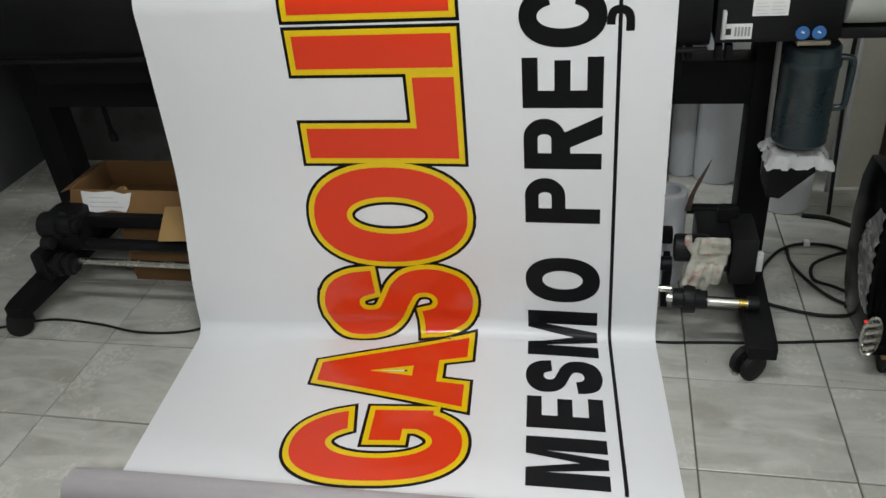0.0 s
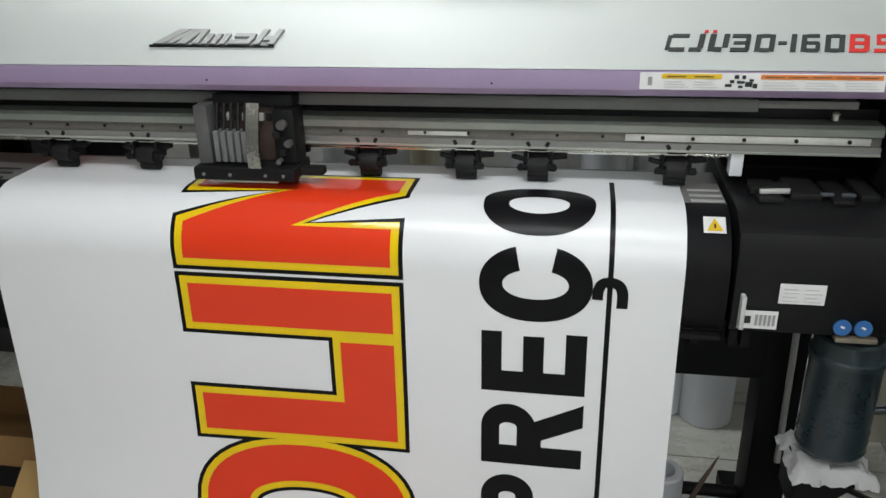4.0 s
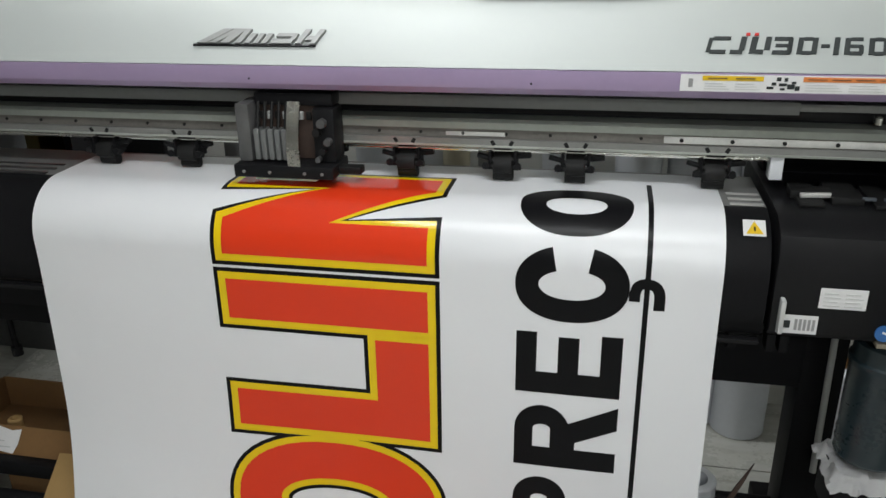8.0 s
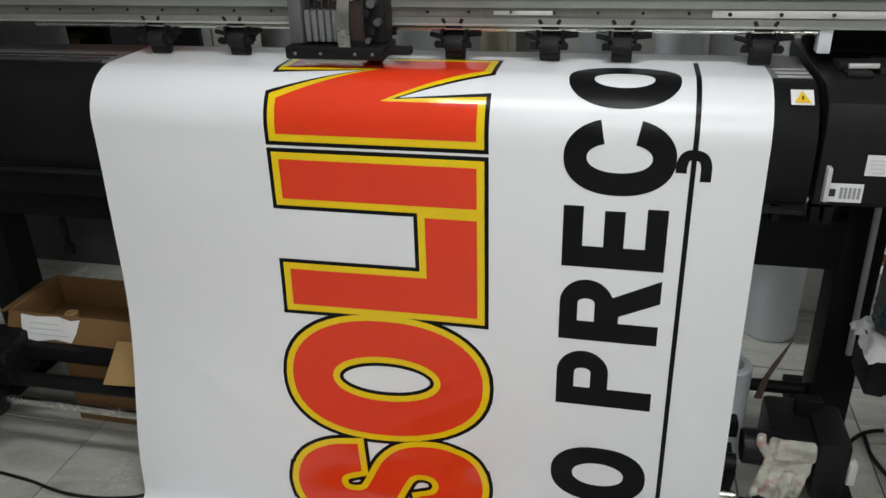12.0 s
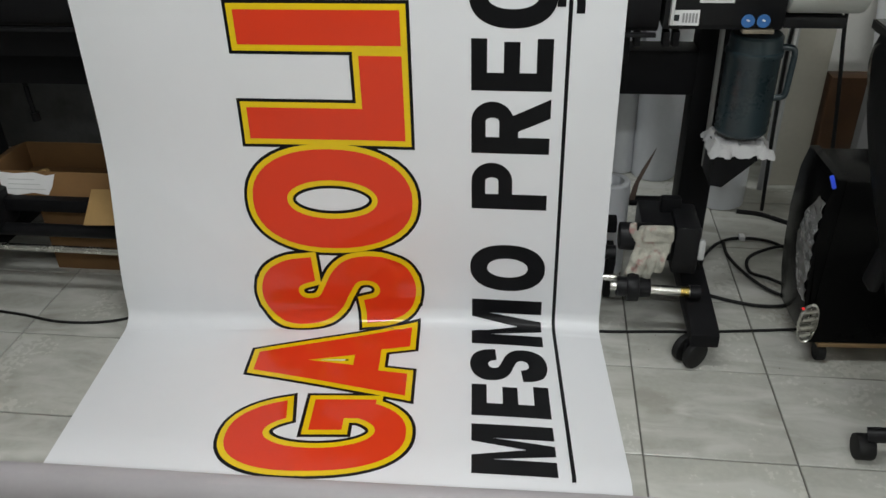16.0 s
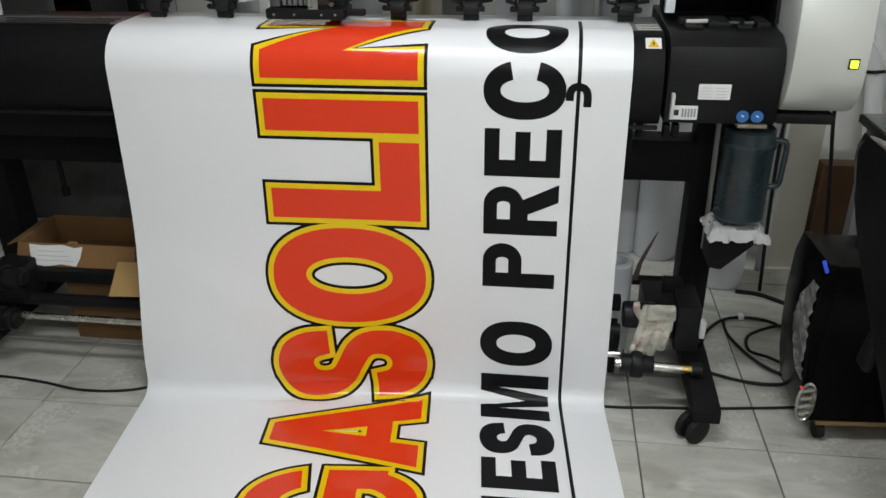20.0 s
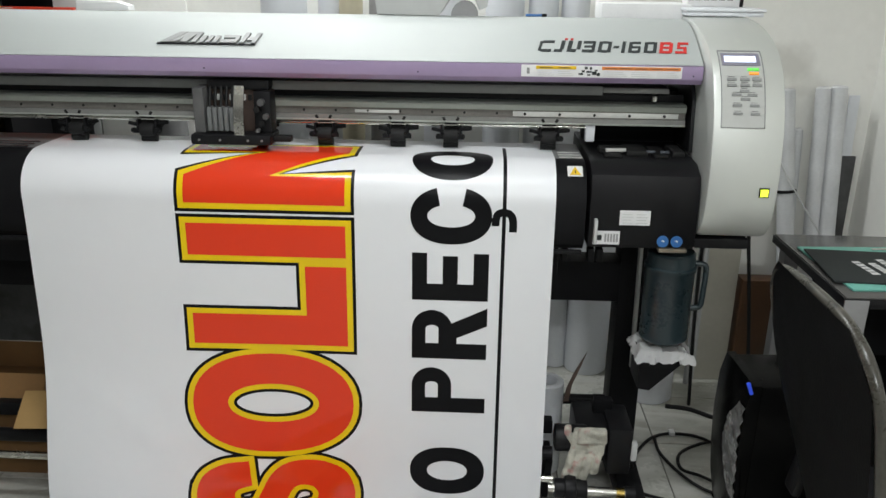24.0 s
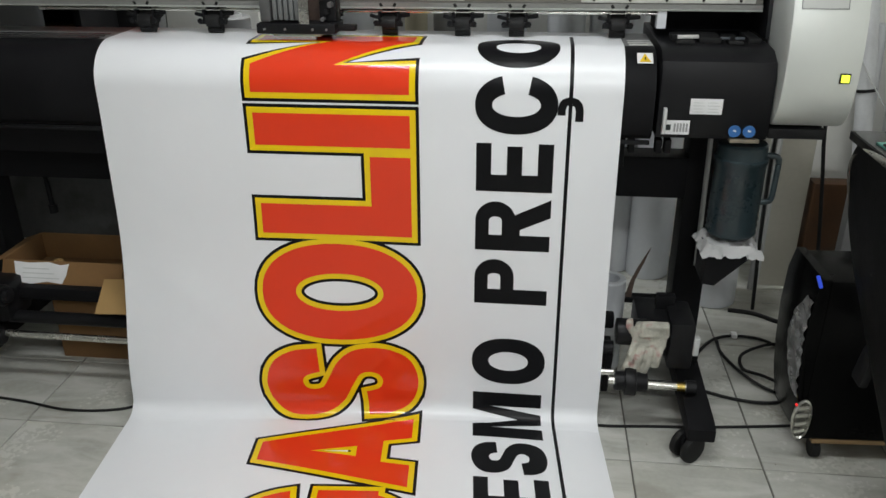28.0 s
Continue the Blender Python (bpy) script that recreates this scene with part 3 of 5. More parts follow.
for ch, s0, w in SMALL:
    over = 0.005 if ch in "SOC" else 0.0
    outs, holes = glyph(ch, w, 0.218 + 2 * over, 0.05)
    outs = [[(a, b - over) for a, b in o] for o in outs]
    holes = [[(a, b - over) for a, b in o] for o in holes]
    laid = merge(*[printed([o], [], s0, 0.381, 0.0008 + 0.00008 * k) for k, o in enumerate(outs)]) if ch == "S" else printed(outs, holes, s0, 0.381, 0.0008)
    part("letter", laid, INK_K, poster, "black printed letter " + ch, smooth=False)
outs, holes = glyph("cedilla", 0.067, 0.066, 0.022)
part("letter", printed(outs, holes, 0.976, 0.454, 0.0012), INK_K, poster, "black printed cedilla", smooth=False)
part("underline", printed([[(-0.637, 0), (PRINT_END, 0), (PRINT_END, 0.0105), (-0.637, 0.0105)]], [], 0.0, 0.4245, 0.0008), INK_K, poster, "thin black printed line", smooth=False)

for ink, lift, shape in ((INK_Y, 0.001, [(-0.716, 0.0), (-0.716, 0.018), (-0.636, 0.010)]), (INK_K, 0.0014, [(-0.716, -0.018), (-0.716, -0.008), (-0.634, 0.010)]),
                         (INK_Y, 0.001, [(-0.716, -0.272), (-0.684, -0.272), (-0.684, -0.254), (-0.716, -0.254)]), (INK_K, 0.0012, [(-0.716, -0.279), (-0.68, -0.279), (-0.68, -0.272), (-0.716, -0.272)])):
    part("letter_tip", printed([shape], [], 0.0, -0.545, lift), ink, poster, "tip of a letter running under the roll", smooth=False)


def sheet_roll():
    """The finished end of the sheet, rolled up on the floor with its liner outside."""
    a, b = Vector((-0.955, -0.85, 0.062)), Vector((0.66, -0.805, 0.052))
    bm = bmesh.new()
    seg, turns, n = 26, 3, 24
    rings = []
    for i in range(n + 1):
        c = a.lerp(b, i / n)
        ring = []
        for k in range(seg * turns):
            ang = 2 * math.pi * k / seg
            r = 0.034 + 0.022 * k / (seg * turns) + 0.0015 * math.sin(7 * i / n + ang)
            ring.append(bm.verts.new(c + Vector((0.002 * math.sin(ang * 0.7), r * math.sin(ang), r * math.cos(ang)))))
        rings.append(ring)
    for p, q in zip(rings, rings[1:]):
        for k in range(seg * turns - 1):
            bm.faces.new((p[k], p[k + 1], q[k + 1], q[k]))
    return bm


part("rolled_end", sheet_roll(), BACKING, poster, "rolled end with grey liner outside")

# ---------------------------------------------------------------- the printer
printer = thing("wide_format_printer", "large silver-grey printer with lilac strip on a black caster stand", "printer", (-0.3, 0.3, 0))
PX0, PX1 = -1.78, 0.955

# front cover, lilac strip
COVER_PROFILE = [(0.132, 1.426), (0.150, 1.437), (0.195, 1.463), (0.25, 1.492), (0.30, 1.513), (0.345, 1.526), (0.40, 1.532), (0.47, 1.531), (0.56, 1.523), (0.66, 1.509), (0.78, 1.488), (0.78, 1.40), (0.72, 1.40), (0.72, 1.455), (0.56, 1.485), (0.46, 1.495), (0.35, 1.492), (0.26, 1.462), (0.20, 1.43), (0.152, 1.4262)]
part("front_cover", prism(COVER_PROFILE, PX0 + 0.24, PX1 - 0.004), COVER, printer)
part("cover_strip", prism([(0.142, 1.374), (0.1295, 1.3865), (0.128, 1.389), (0.128, 1.4245), (0.149, 1.4245), (0.153, 1.40), (0.168, 1.376), (0.162, 1.372)], PX0 + 0.24, PX1 - 0.004), PURPLE, printer, "lilac painted strip")

for x in (-0.43, 0.17, 0.925):
    part("screw", cyl((x, 0.1295, 1.398), (x, 0.1268, 1.398), 0.0022, 10), RUBBER, printer)

# silver rail beam behind the opening
part("back_plate", box(PX0 + 0.1, PX1 - 0.05, 0.33, 0.35, 1.245, 1.50, 0.002), RECESS, printer)
part("upper_beam", prism([(0.206, 1.331), (0.206, 1.356), (0.226, 1.360), (0.226, 1.395), (0.329, 1.395), (0.329, 1.331)], PX0 + 0.1, PX1 - 0.26), DARKBEAM, printer)
part("beam_plate", box(PX1 - 0.258, PX1 - 0.07, 0.215, 0.329, 1.336, 1.352, 0.003), RECESS, printer)
part("guide_slot", box(PX0 + 0.1, PX1 - 0.02, 0.245, 0.329, 1.3085, 1.3295, 0.001), BLACK2, printer)
part("rail_end", lathe([(0.004, 0), (0.0085, 0.003), (0.0085, 0.016), (0.004, 0.019)], (0.845, 0.215, 1.312), 18), CHROME, printer, "polished rail end")
part("guide_rail", prism([(0.198, 1.2855), (0.196, 1.300), (0.203, 1.307), (0.29, 1.308), (0.33, 1.308), (0.33, 1.2855)], PX0 + 0.1, PX1 - 0.02), GREENALU, printer)
part("lower_rail", prism([(0.206, 1.2645), (0.206, 1.2845), (0.33, 1.2845), (0.33, 1.2645)], PX0 + 0.1, PX1 - 0.02), BROWNALU, printer)
part("lower_lip", prism([(0.200, 1.2505), (0.198, 1.2635), (0.23, 1.264), (0.33, 1.264), (0.33, 1.2505)], PX0 + 0.1, PX1 - 0.02), DARKALU, printer)
# Brighter strip draws the highlight line under the grey lip.
part("lip_highlight", prism([(0.197, 1.246), (0.196, 1.2503), (0.23, 1.2503), (0.33, 1.2503), (0.33, 1.246)], PX0 + 0.1, PX1 - 0.02), SILVER, printer, "bright strip for the highlight along the rail lip")
x = PX0 + 0.2
while x < PX1 - 0.1:
    part("screw", cyl((x, 0.207, 1.2745), (x, 0.2035, 1.2745), 0.0036, 8), RUBBER, printer)
    x += 0.094
part("slide_insert", box(0.44, 0.915, 0.2025, 0.2060, 1.2665, 1.2815, 0.001), STEEL, printer, "bright steel rail insert")
for k in range(5):
    part("screw", cyl((0.475 + 0.1 * k, 0.2026, 1.274), (0.475 + 0.1 * k, 0.1995, 1.274), 0.0042, 10), RUBBER, printer)
part("slide_insert", box(-0.02, 0.11, 0.2035, 0.2065, 1.269, 1.278, 0.001), STEEL, printer)
part("rail_post", box(0.654, 0.680, 0.204, 0.240, 1.196, 1.2455, 0.003), ROLLW, printer, "white rail block")
part("rail_post", box(-1.409, -1.391, 0.232, 0.25, 1.165, 1.2455, 0.002), ROLLW, printer)
part("cam_shaft", cyl((-1.20, 0.222, 1.2355), (0.66, 0.222, 1.2355), 0.0055, 12), CHROME, printer)

# pinch rollers
for i, x in enumerate((-0.86, -0.646, -0.312, -0.112, 0.104, 0.261, 0.548)):
    pr = part("pinch_roller", prism([(0.200, 1.190), (0.197, 1.203), (0.203, 1.216), (0.222, 1.226), (0.232, 1.238), (0.27, 1.238), (0.30, 1.222), (0.30, 1.205), (0.262, 1.196), (0.245, 1.185), (0.215, 1.183)], x - 0.021, x + 0.021, bevel=0.004), RUBBER, printer, "black pinch roller arm")
    part("roller", cyl((x - 0.022, 0.226, 1.1785), (x + 0.022, 0.226, 1.1785), 0.0125, 18), RUBBER, pr)
    part("lever", turned(box(-0.004, 0.040, -0.007, 0.007, -0.006, 0.006, 0.003), pose(x + 0.022, 0.222, 1.222, 0, -6, 0)), BLACK2, pr)
    part("spring", cyl((x - 0.030, 0.214, 1.213), (x + 0.030, 0.214, 1.215), 0.0065, 12), RUBBER, pr)
    part("yoke", box(x - 0.031, x - 0.0245, 0.205, 0.25, 1.194, 1.236, 0.003), BLACK, pr)
    part("yoke", box(x + 0.0245, x + 0.031, 0.205, 0.25, 1.194, 1.236, 0.003), BLACK, pr)
    part("axle", cyl((x - 0.043, 0.212, 1.200), (x + 0.040, 0.212, 1.200), 0.0065, 12), RUBBER, pr)
    part("lever", turned(box(-0.034, 0.0, -0.006, 0.006, -0.005, 0.005, 0.003), pose(x - 0.024, 0.218, 1.216, 0, 14, 0)), BLACK2, pr)
    part("saddle", box(x - 0.019, x + 0.019, 0.206, 0.236, 1.2385, 1.2455, 0.003), BLACK2, pr)
    for k in (-0.036, 0.034):
        part("nut", cyl((x + k, 0.203, 1.205), (x + k, 0.196, 1.205), 0.008, 8), BLACK2, pr)
    for k in (-0.02, 0.02):
        part("clip", turned(box(-0.004, 0.004, -0.002, 0.002, -0.006, 0.006, 0.001), pose(x + k, 0.2, 1.256, 0, 30 * (1 if k > 0 else -1), 0)), RUBBER, pr)

# print carriage
CX = -0.362
car = part("carriage", box(CX - 0.115, CX + 0.115, 0.10, 0.21, 1.186, 1.215, 0.006), BLACK2, printer, "black print head carriage with ink dampers")
part("side_plate", box(CX - 0.108, CX - 0.075, 0.12, 0.2, 1.2155, 1.345, 0.008), SIDEG, car, "dull grey side plate")
part("side_plate", box(CX + 0.062, CX + 0.112, 0.135, 0.2, 1.2155, 1.335, 0.008), BLACK2, car)
part("top_bracket", box(CX - 0.074, CX + 0.105, 0.152, 0.205, 1.336, 1.364, 0.006), BLACK2, car)
part("circuit_board", box(CX - 0.07, CX + 0.06, 0.165, 0.17, 1.2155, 1.335, 0.001), RUST, car, "dark circuit board")
for k in range(7):
    part("connector", box(CX - 0.066 + 0.018 * k, CX - 0.055 + 0.018 * k, 0.155, 0.1645, 1.305, 1.322, 0.002), GREYP if k % 2 else RUBBER, car)
for k in range(5):
    part("knob", cyl((CX + 0.075 + 0.012 * (k % 3), 0.135, 1.225 + 0.02 * k), (CX + 0.075 + 0.012 * (k % 3), 0.118, 1.225 + 0.02 * k), 0.006 + 0.001 * k, 10), RUBBER if k % 2 else SIDEG, car)
for k in range(5):
    part("damper", box(CX - 0.068 + 0.016 * k, CX - 0.056 + 0.016 * k, 0.118, 0.15, 1.222, 1.290, 0.003), DAMPER, car, "grey translucent ink damper")
part("ribbon_cable", prism([(0.104, 1.205), (0.101, 1.25), (0.112, 1.30), (0.13, 1.35), (0.134, 1.35), (0.117, 1.30), (0.105, 1.25), (0.108, 1.205)], CX + 0.012, CX + 0.04), CHROME, car, "silver foil ribbon cable")
for k in range(5):
    part("ink_tube", cyl((CX - 0.062 + 0.016 * k, 0.13, 1.289), (CX - 0.062 + 0.016 * k, 0.148, 1.345), 0.004, 8), RUBBER, car)
part("head_plate", box(CX - 0.07, CX + 0.07, 0.115, 0.2, 1.178, 1.187, 0.002), SILVER, car)
part("bracket", box(CX + 0.11, CX + 0.165, 0.14, 0.17, 1.19, 1.207, 0.004), RUBBER, car)
for k in (-0.09, -0.03, 0.05, 0.09):
    part("screw", cyl((CX + k, 0.102, 1.2), (CX + k, 0.097, 1.2), 0.0035, 8), DARKALU, car)

# platen and the curved front apron
part("platen", box(-1.47, 0.645, 0.136, 0.345, 1.120, 1.160, 0.003), RECESS, printer, "grey metal platen")
APRON = [(0.010 + 0.12 * (1 - math.cos(a)) + 0.004, 1.043 + 0.117 * math.sin(a)) for a in [math.pi / 2 * k / 14 for k in range(14, -1, -1)]]
APRON += [(0.012, 0.99), (0.020, 0.94), (0.035, 0.925), (0.16, 0.90), (0.33, 0.90), (0.33, 1.11), (0.128, 1.118)]
part("apron", prism(APRON, -1.50, 0.645, bevel=0.004), BLACK, printer, "black curved heater apron")
part("apron_seam", box(-1.46, 0.64, 0.012, 0.03, 0.9135, 0.9235, 0.002), BLACK2, printer)
part("end_cap", prism([(a - 0.004, b + 0.003) for a, b in APRON], -1.535, -1.502, bevel=0.006), BLACK2, printer)
for x0, x1 in ((-1.44, -0.98), (0.575, 0.64)):
    for k in range(3):
        part("media_clamp", box(x0, x1, 0.135 + 0.035 * k, 0.146 + 0.035 * k, 1.161, 1.1645 - 0.001 * k, 0.001), STEEL if x0 > 0 else SMOKY, printer, "thin clear-steel media clamp" if x0 > 0 else "dark glossy media clamp")


def sticker(name, x0, x1, face, mat, parent, label=""):
    """A thin label on a slanted face: face holds its upper and lower (y, z)."""
    (ya, za), (yb, zb) = face
    d = Vector((0, ya - yb, za - zb)).normalized()
    n = Vector((0, -d.z, d.y)) * 0.0012
    bm = bmesh.new()
    vs = [(x0, yb, zb), (x1, yb, zb), (x1, ya, za), (x0, ya, za)]
    a = [bm.verts.new(Vector(v)) for v in vs]
    b = [bm.verts.new(Vector(v) + n) for v in vs]
    bm.faces.new(a[::-1])
    bm.faces.new(b)
    for i in range(4):
        bm.faces.new((a[i], a[(i + 1) % 4], b[(i + 1) % 4], b[i]))
    return part(name, bm, mat, parent, label, smooth=False)


def on_face(face, t, out=0.0014):
    (ya, za), (yb, zb) = face
    d = Vector((ya - yb, za - zb)).normalized()
    return (lerp(yb, ya, t) - d.y * out, lerp(zb, za, t) + d.x * out)


def sub_face(face, t0, t1, out=0.0014):
    return (on_face(face, t1, out), on_face(face, t0, out))


def apron_at(a):
    return (0.0135 + 0.12 * (1 - math.cos(a)), 1.0435 + 0.1175 * math.sin(a))


for x in (-1.415, 0.613):
    face = (apron_at(1.12), apron_at(0.80))
    face = ((face[0][0] - 0.002, face[0][1] + 0.002), (face[1][0] - 0.002, face[1][1] + 0.002))
    wl = sticker("warning_label", x - 0.021, x + 0.021, face, PAPER, printer, "white label with yellow warning triangle")
    bm = bmesh.new()
    tri = [(x - 0.0155, 0.12), (x + 0.0155, 0.12), (x, 0.9)]
    for q in (0.0016, 0.0026):
        bm.faces.new([bm.verts.new((a, *on_face(face, b, q))) for a, b in tri])
    part("triangle", bm, YELLOW, wl, smooth=False)
    sticker("mark", x - 0.0016, x + 0.0016, sub_face(face, 0.28, 0.52, 0.003), INK_K, wl)

# long label on the lilac strip, right, and the shorter one, left
STRIP = ((0.1265, 1.4225), (0.1265, 1.3905))
lab = sticker("caution_label", 0.455, 0.893, STRIP, PAPER, printer, "white caution label with yellow and orange headings")
sticker("heading", 0.495, 0.605, sub_face(STRIP, 0.66, 0.93), YELLOW, lab)
sticker("heading", 0.675, 0.888, sub_face(STRIP, 0.66, 0.93), ORANGE, lab)
for k in range(5):
    sticker("text_line", 0.683 + 0.041 * k, 0.716 + 0.041 * k, sub_face(STRIP, 0.78, 0.82, 0.0026), RUST, lab)
for k in range(2):
    sticker("text_line", 0.505 + 0.05 * k, 0.54 + 0.05 * k, sub_face(STRIP, 0.77, 0.82, 0.0026), RUST, lab)
for r in range(3):
    for x0, x1 in ((0.50, 0.545), (0.555, 0.60), (0.68, 0.745), (0.755, 0.815), (0.825, 0.885)):
        sticker("text_line", x0, x1 - 0.006 * r, sub_face(STRIP, 0.14 + 0.16 * r, 0.175 + 0.16 * r), GREYP, lab)
for x, t0, t1, w in ((0.612, 0.2, 0.36, 0.012), (0.620, 0.42, 0.60, 0.008), (0.628, 0.68, 0.90, 0.008), (0.633, 0.40, 0.55, 0.014), (0.642, 0.66, 0.88, 0.006), (0.648, 0.22, 0.5, 0.013), (0.655, 0.52, 0.66, 0.008), (0.662, 0.14, 0.4, 0.008), (0.636, 0.15, 0.28, 0.008)):
    sticker("figure", x, x + w, sub_face(STRIP, t0, t1), MARK_K, lab)
sticker("figure", 0.470, 0.478, sub_face(STRIP, 0.25, 0.75), GREYTXT, lab)
lab2 = sticker("caution_label", -1.40, -1.13, STRIP, PAPER, printer, "white caution label with an orange heading")
sticker("heading", -1.345, -1.137, sub_face(STRIP, 0.66, 0.93), ORANGE, lab2)
for k in range(5):
    sticker("text_line", -1.335 + 0.041 * k, -1.304 + 0.041 * k, sub_face(STRIP, 0.78, 0.82, 0.0026), RUST, lab2)
for r in range(3):
    for x0, x1 in ((-1.34, -1.28), (-1.27, -1.21), (-1.20, -1.145)):
        sticker("text_line", x0, x1 - 0.006 * r, sub_face(STRIP, 0.14 + 0.16 * r, 0.175 + 0.16 * r), GREYP, lab2)
for x, t0, t1 in ((-1.393, 0.35, 0.85), (-1.381, 0.15, 0.5), (-1.369, 0.45, 0.9), (-1.357, 0.15, 0.6)):
    sticker("figure", x, x + 0.011, sub_face(STRIP, t0, t1), MARK_K, lab2)

# maker's badge and model mark on the cover, as plain slanted shapes
BADGE = ((0.235, 1.4845), (0.1835, 1.4578))


def slant(x0, x1, t0, t1, face, mat, parent, name, lean=0.012, out=0.0, depth=0.004):
    """A slanted bar standing a little proud of the cover."""
    bm = bmesh.new()
    low = [(x0 + lean * t0, *on_face(face, t0, out)), (x1 + lean * t0, *on_face(face, t0, out)), (x1 + lean * t1, *on_face(face, t1, out)), (x0 + lean * t1, *on_face(face, t1, out))]
    high = [(x0 + lean * t0, *on_face(face, t0, out + depth)), (x1 + lean * t0, *on_face(face, t0, out + depth)), (x1 + lean * t1, *on_face(face, t1, out + depth)), (x0 + lean * t1, *on_face(face, t1, out + depth))]
    a, b = [bm.verts.new(v) for v in low], [bm.verts.new(v) for v in high]
    bm.faces.new(a[::-1])
    bm.faces.new(b)
    for i in range(4):
        bm.faces.new((a[i], a[(i + 1) % 4], b[(i + 1) % 4], b[i]))
    return part(name, bm, mat, parent, smooth=False)


badge = slant(-0.578, -0.296, -0.04, 0.05, BADGE, INK_K, printer, "maker_badge", 0.0, 0.0, 0.003)
badge["label"] = "dark metal badge of slanted bars"
for x0, x1, t0, t1, lean in ((-0.572, -0.548, 0.05, 0.95, 0.05), (-0.545, -0.528, 0.05, 0.95, 0.05), (-0.518, -0.496, 0.05, 0.95, 0.03), (-0.482, -0.468, 0.05, 0.95, 0.012), (-0.460, -0.447, 0.05, 0.66, 0.012), (-0.440, -0.428, 0.05, 0.66, 0.012),
                              (-0.421, -0.409, 0.05, 0.66, 0.012), (-0.402, -0.352, 0.05, 0.3, 0.012), (-0.398, -0.352, 0.48, 0.68, 0.012), (-0.362, -0.350, 0.3, 0.48, 0.012), (-0.343, -0.330, 0.05, 0.95, 0.012), (-0.330, -0.312, 0.28, 0.52, 0.02), (-0.310, -0.298, 0.05, 0.95, 0.012)):
    slant(x0, x1, t0, t1, BADGE, LOGO, badge, "bar", lean, 0.0, 0.006)
MARK = ((0.226, 1.4795), (0.176, 1.4528))
mark = slant(0.500, 0.508, 0.1, 0.9, MARK, MARK_K, printer, "model_mark", 0.012, 0.0, 0.0016)
mark["label"] = "charcoal and red printed mark of slanted bars"
for i, (x0, x1, t0, t1) in enumerate(((0.508, 0.537, 0.02, 0.22), (0.508, 0.541, 0.78, 0.98), (0.545, 0.568, 0.02, 0.22), (0.560, 0.571, 0.22, 0.98), (0.580, 0.592, 0.05, 0.98), (0.592, 0.606, 0.02, 0.25), (0.606, 0.617, 0.25, 0.98),
                                      (0.622, 0.655, 0.02, 0.22), (0.626, 0.655, 0.42, 0.58), (0.622, 0.655, 0.78, 0.98), (0.648, 0.657, 0.1, 0.9), (0.666, 0.676, 0.05, 0.95), (0.676, 0.692, 0.02, 0.2), (0.676, 0.692, 0.8, 0.98), (0.692, 0.702, 0.05, 0.95),
                                      (0.708, 0.724, 0.4, 0.58), (0.731, 0.741, 0.02, 0.98), (0.750, 0.760, 0.05, 0.95), (0.760, 0.782, 0.02, 0.2), (0.760, 0.782, 0.42, 0.58), (0.760, 0.782, 0.8, 0.98), (0.776, 0.784, 0.1, 0.5),
                                      (0.793, 0.803, 0.05, 0.95), (0.803, 0.818, 0.02, 0.2), (0.803, 0.818, 0.8, 0.98), (0.818, 0.828, 0.05, 0.95))):
    slant(x0, x1, t0, t1, MARK, MARK_K, mark, "bar", 0.012, 0.0, 0.0016)
for x0, x1, t0, t1 in ((0.836, 0.846, 0.02, 0.98), (0.846, 0.868, 0.02, 0.2), (0.846, 0.866, 0.42, 0.58), (0.846, 0.866, 0.8, 0.98), (0.862, 0.872, 0.1, 0.9), (0.880, 0.912, 0.02, 0.2), (0.884, 0.910, 0.42, 0.58), (0.884, 0.914, 0.8, 0.98), (0.884, 0.892, 0.58, 0.8), (0.902, 0.911, 0.2, 0.42)):
    slant(x0, x1, t0, t1, MARK, MARK_R, mark, "bar", 0.012, 0.0, 0.0016)
for x0 in (0.567, 0.583):
    slant(x0, x0 + 0.008, 1.05, 1.2, MARK, MARK_R, mark, "bar", 0.012, 0.0, 0.0016)

# right end housing: silver, bulging towards the front
HOUSE = smooth_path([(0.78, 1.528, 0), (0.50, 1.541, 0), (0.36, 1.538, 0), (0.24, 1.518, 0), (0.13, 1.477, 0), (0.055, 1.415, 0), (0.005, 1.32, 0), (-0.02, 1.21, 0), (-0.024, 1.10, 0), (-0.014, 1.035, 0), (0.012, 0.99, 0), (0.06, 0.968, 0), (0.2, 0.965, 0)], 6)
HOUSE = [(p.x, p.y) for p in HOUSE] + [(0.78, 0.965)]
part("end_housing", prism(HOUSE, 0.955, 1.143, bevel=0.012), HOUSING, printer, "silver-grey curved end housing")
part("inner_side", prism([(0.21, 1.365), (0.18, 1.33), (0.16, 1.18), (0.7, 1.18), (0.7, 1.365)], 0.944, 0.9535), BLACK2, printer, "black inner side of the end housing")
part("end_base", box(0.9535, 1.105, 0.03, 0.74, 0.934, 0.9645, 0.008), BLACK2, printer)
part("end_housing", prism([(0.78, 1.51), (0.45, 1.522), (0.3, 1.506), (0.2, 1.46), (0.134, 1.42), (0.131, 1.372), (0.2, 1.36), (0.35, 1.36), (0.35, 0.93), (0.78, 0.93)], PX0, PX0 + 0.235, bevel=0.01), CAPG, printer, "end housing in a grey darkened for its shade")
part("end_strip", prism([(0.1285, 1.389), (0.1285, 1.422), (0.133, 1.422), (0.143, 1.376), (0.140, 1.374)], PX0, PX0 + 0.235), PURPLE, printer, "lilac painted strip")
part("end_block", box(PX0, -1.56, 0.09, 0.6, 0.93, 1.34, 0.02), BLACK2, printer, "black end block behind the opening")

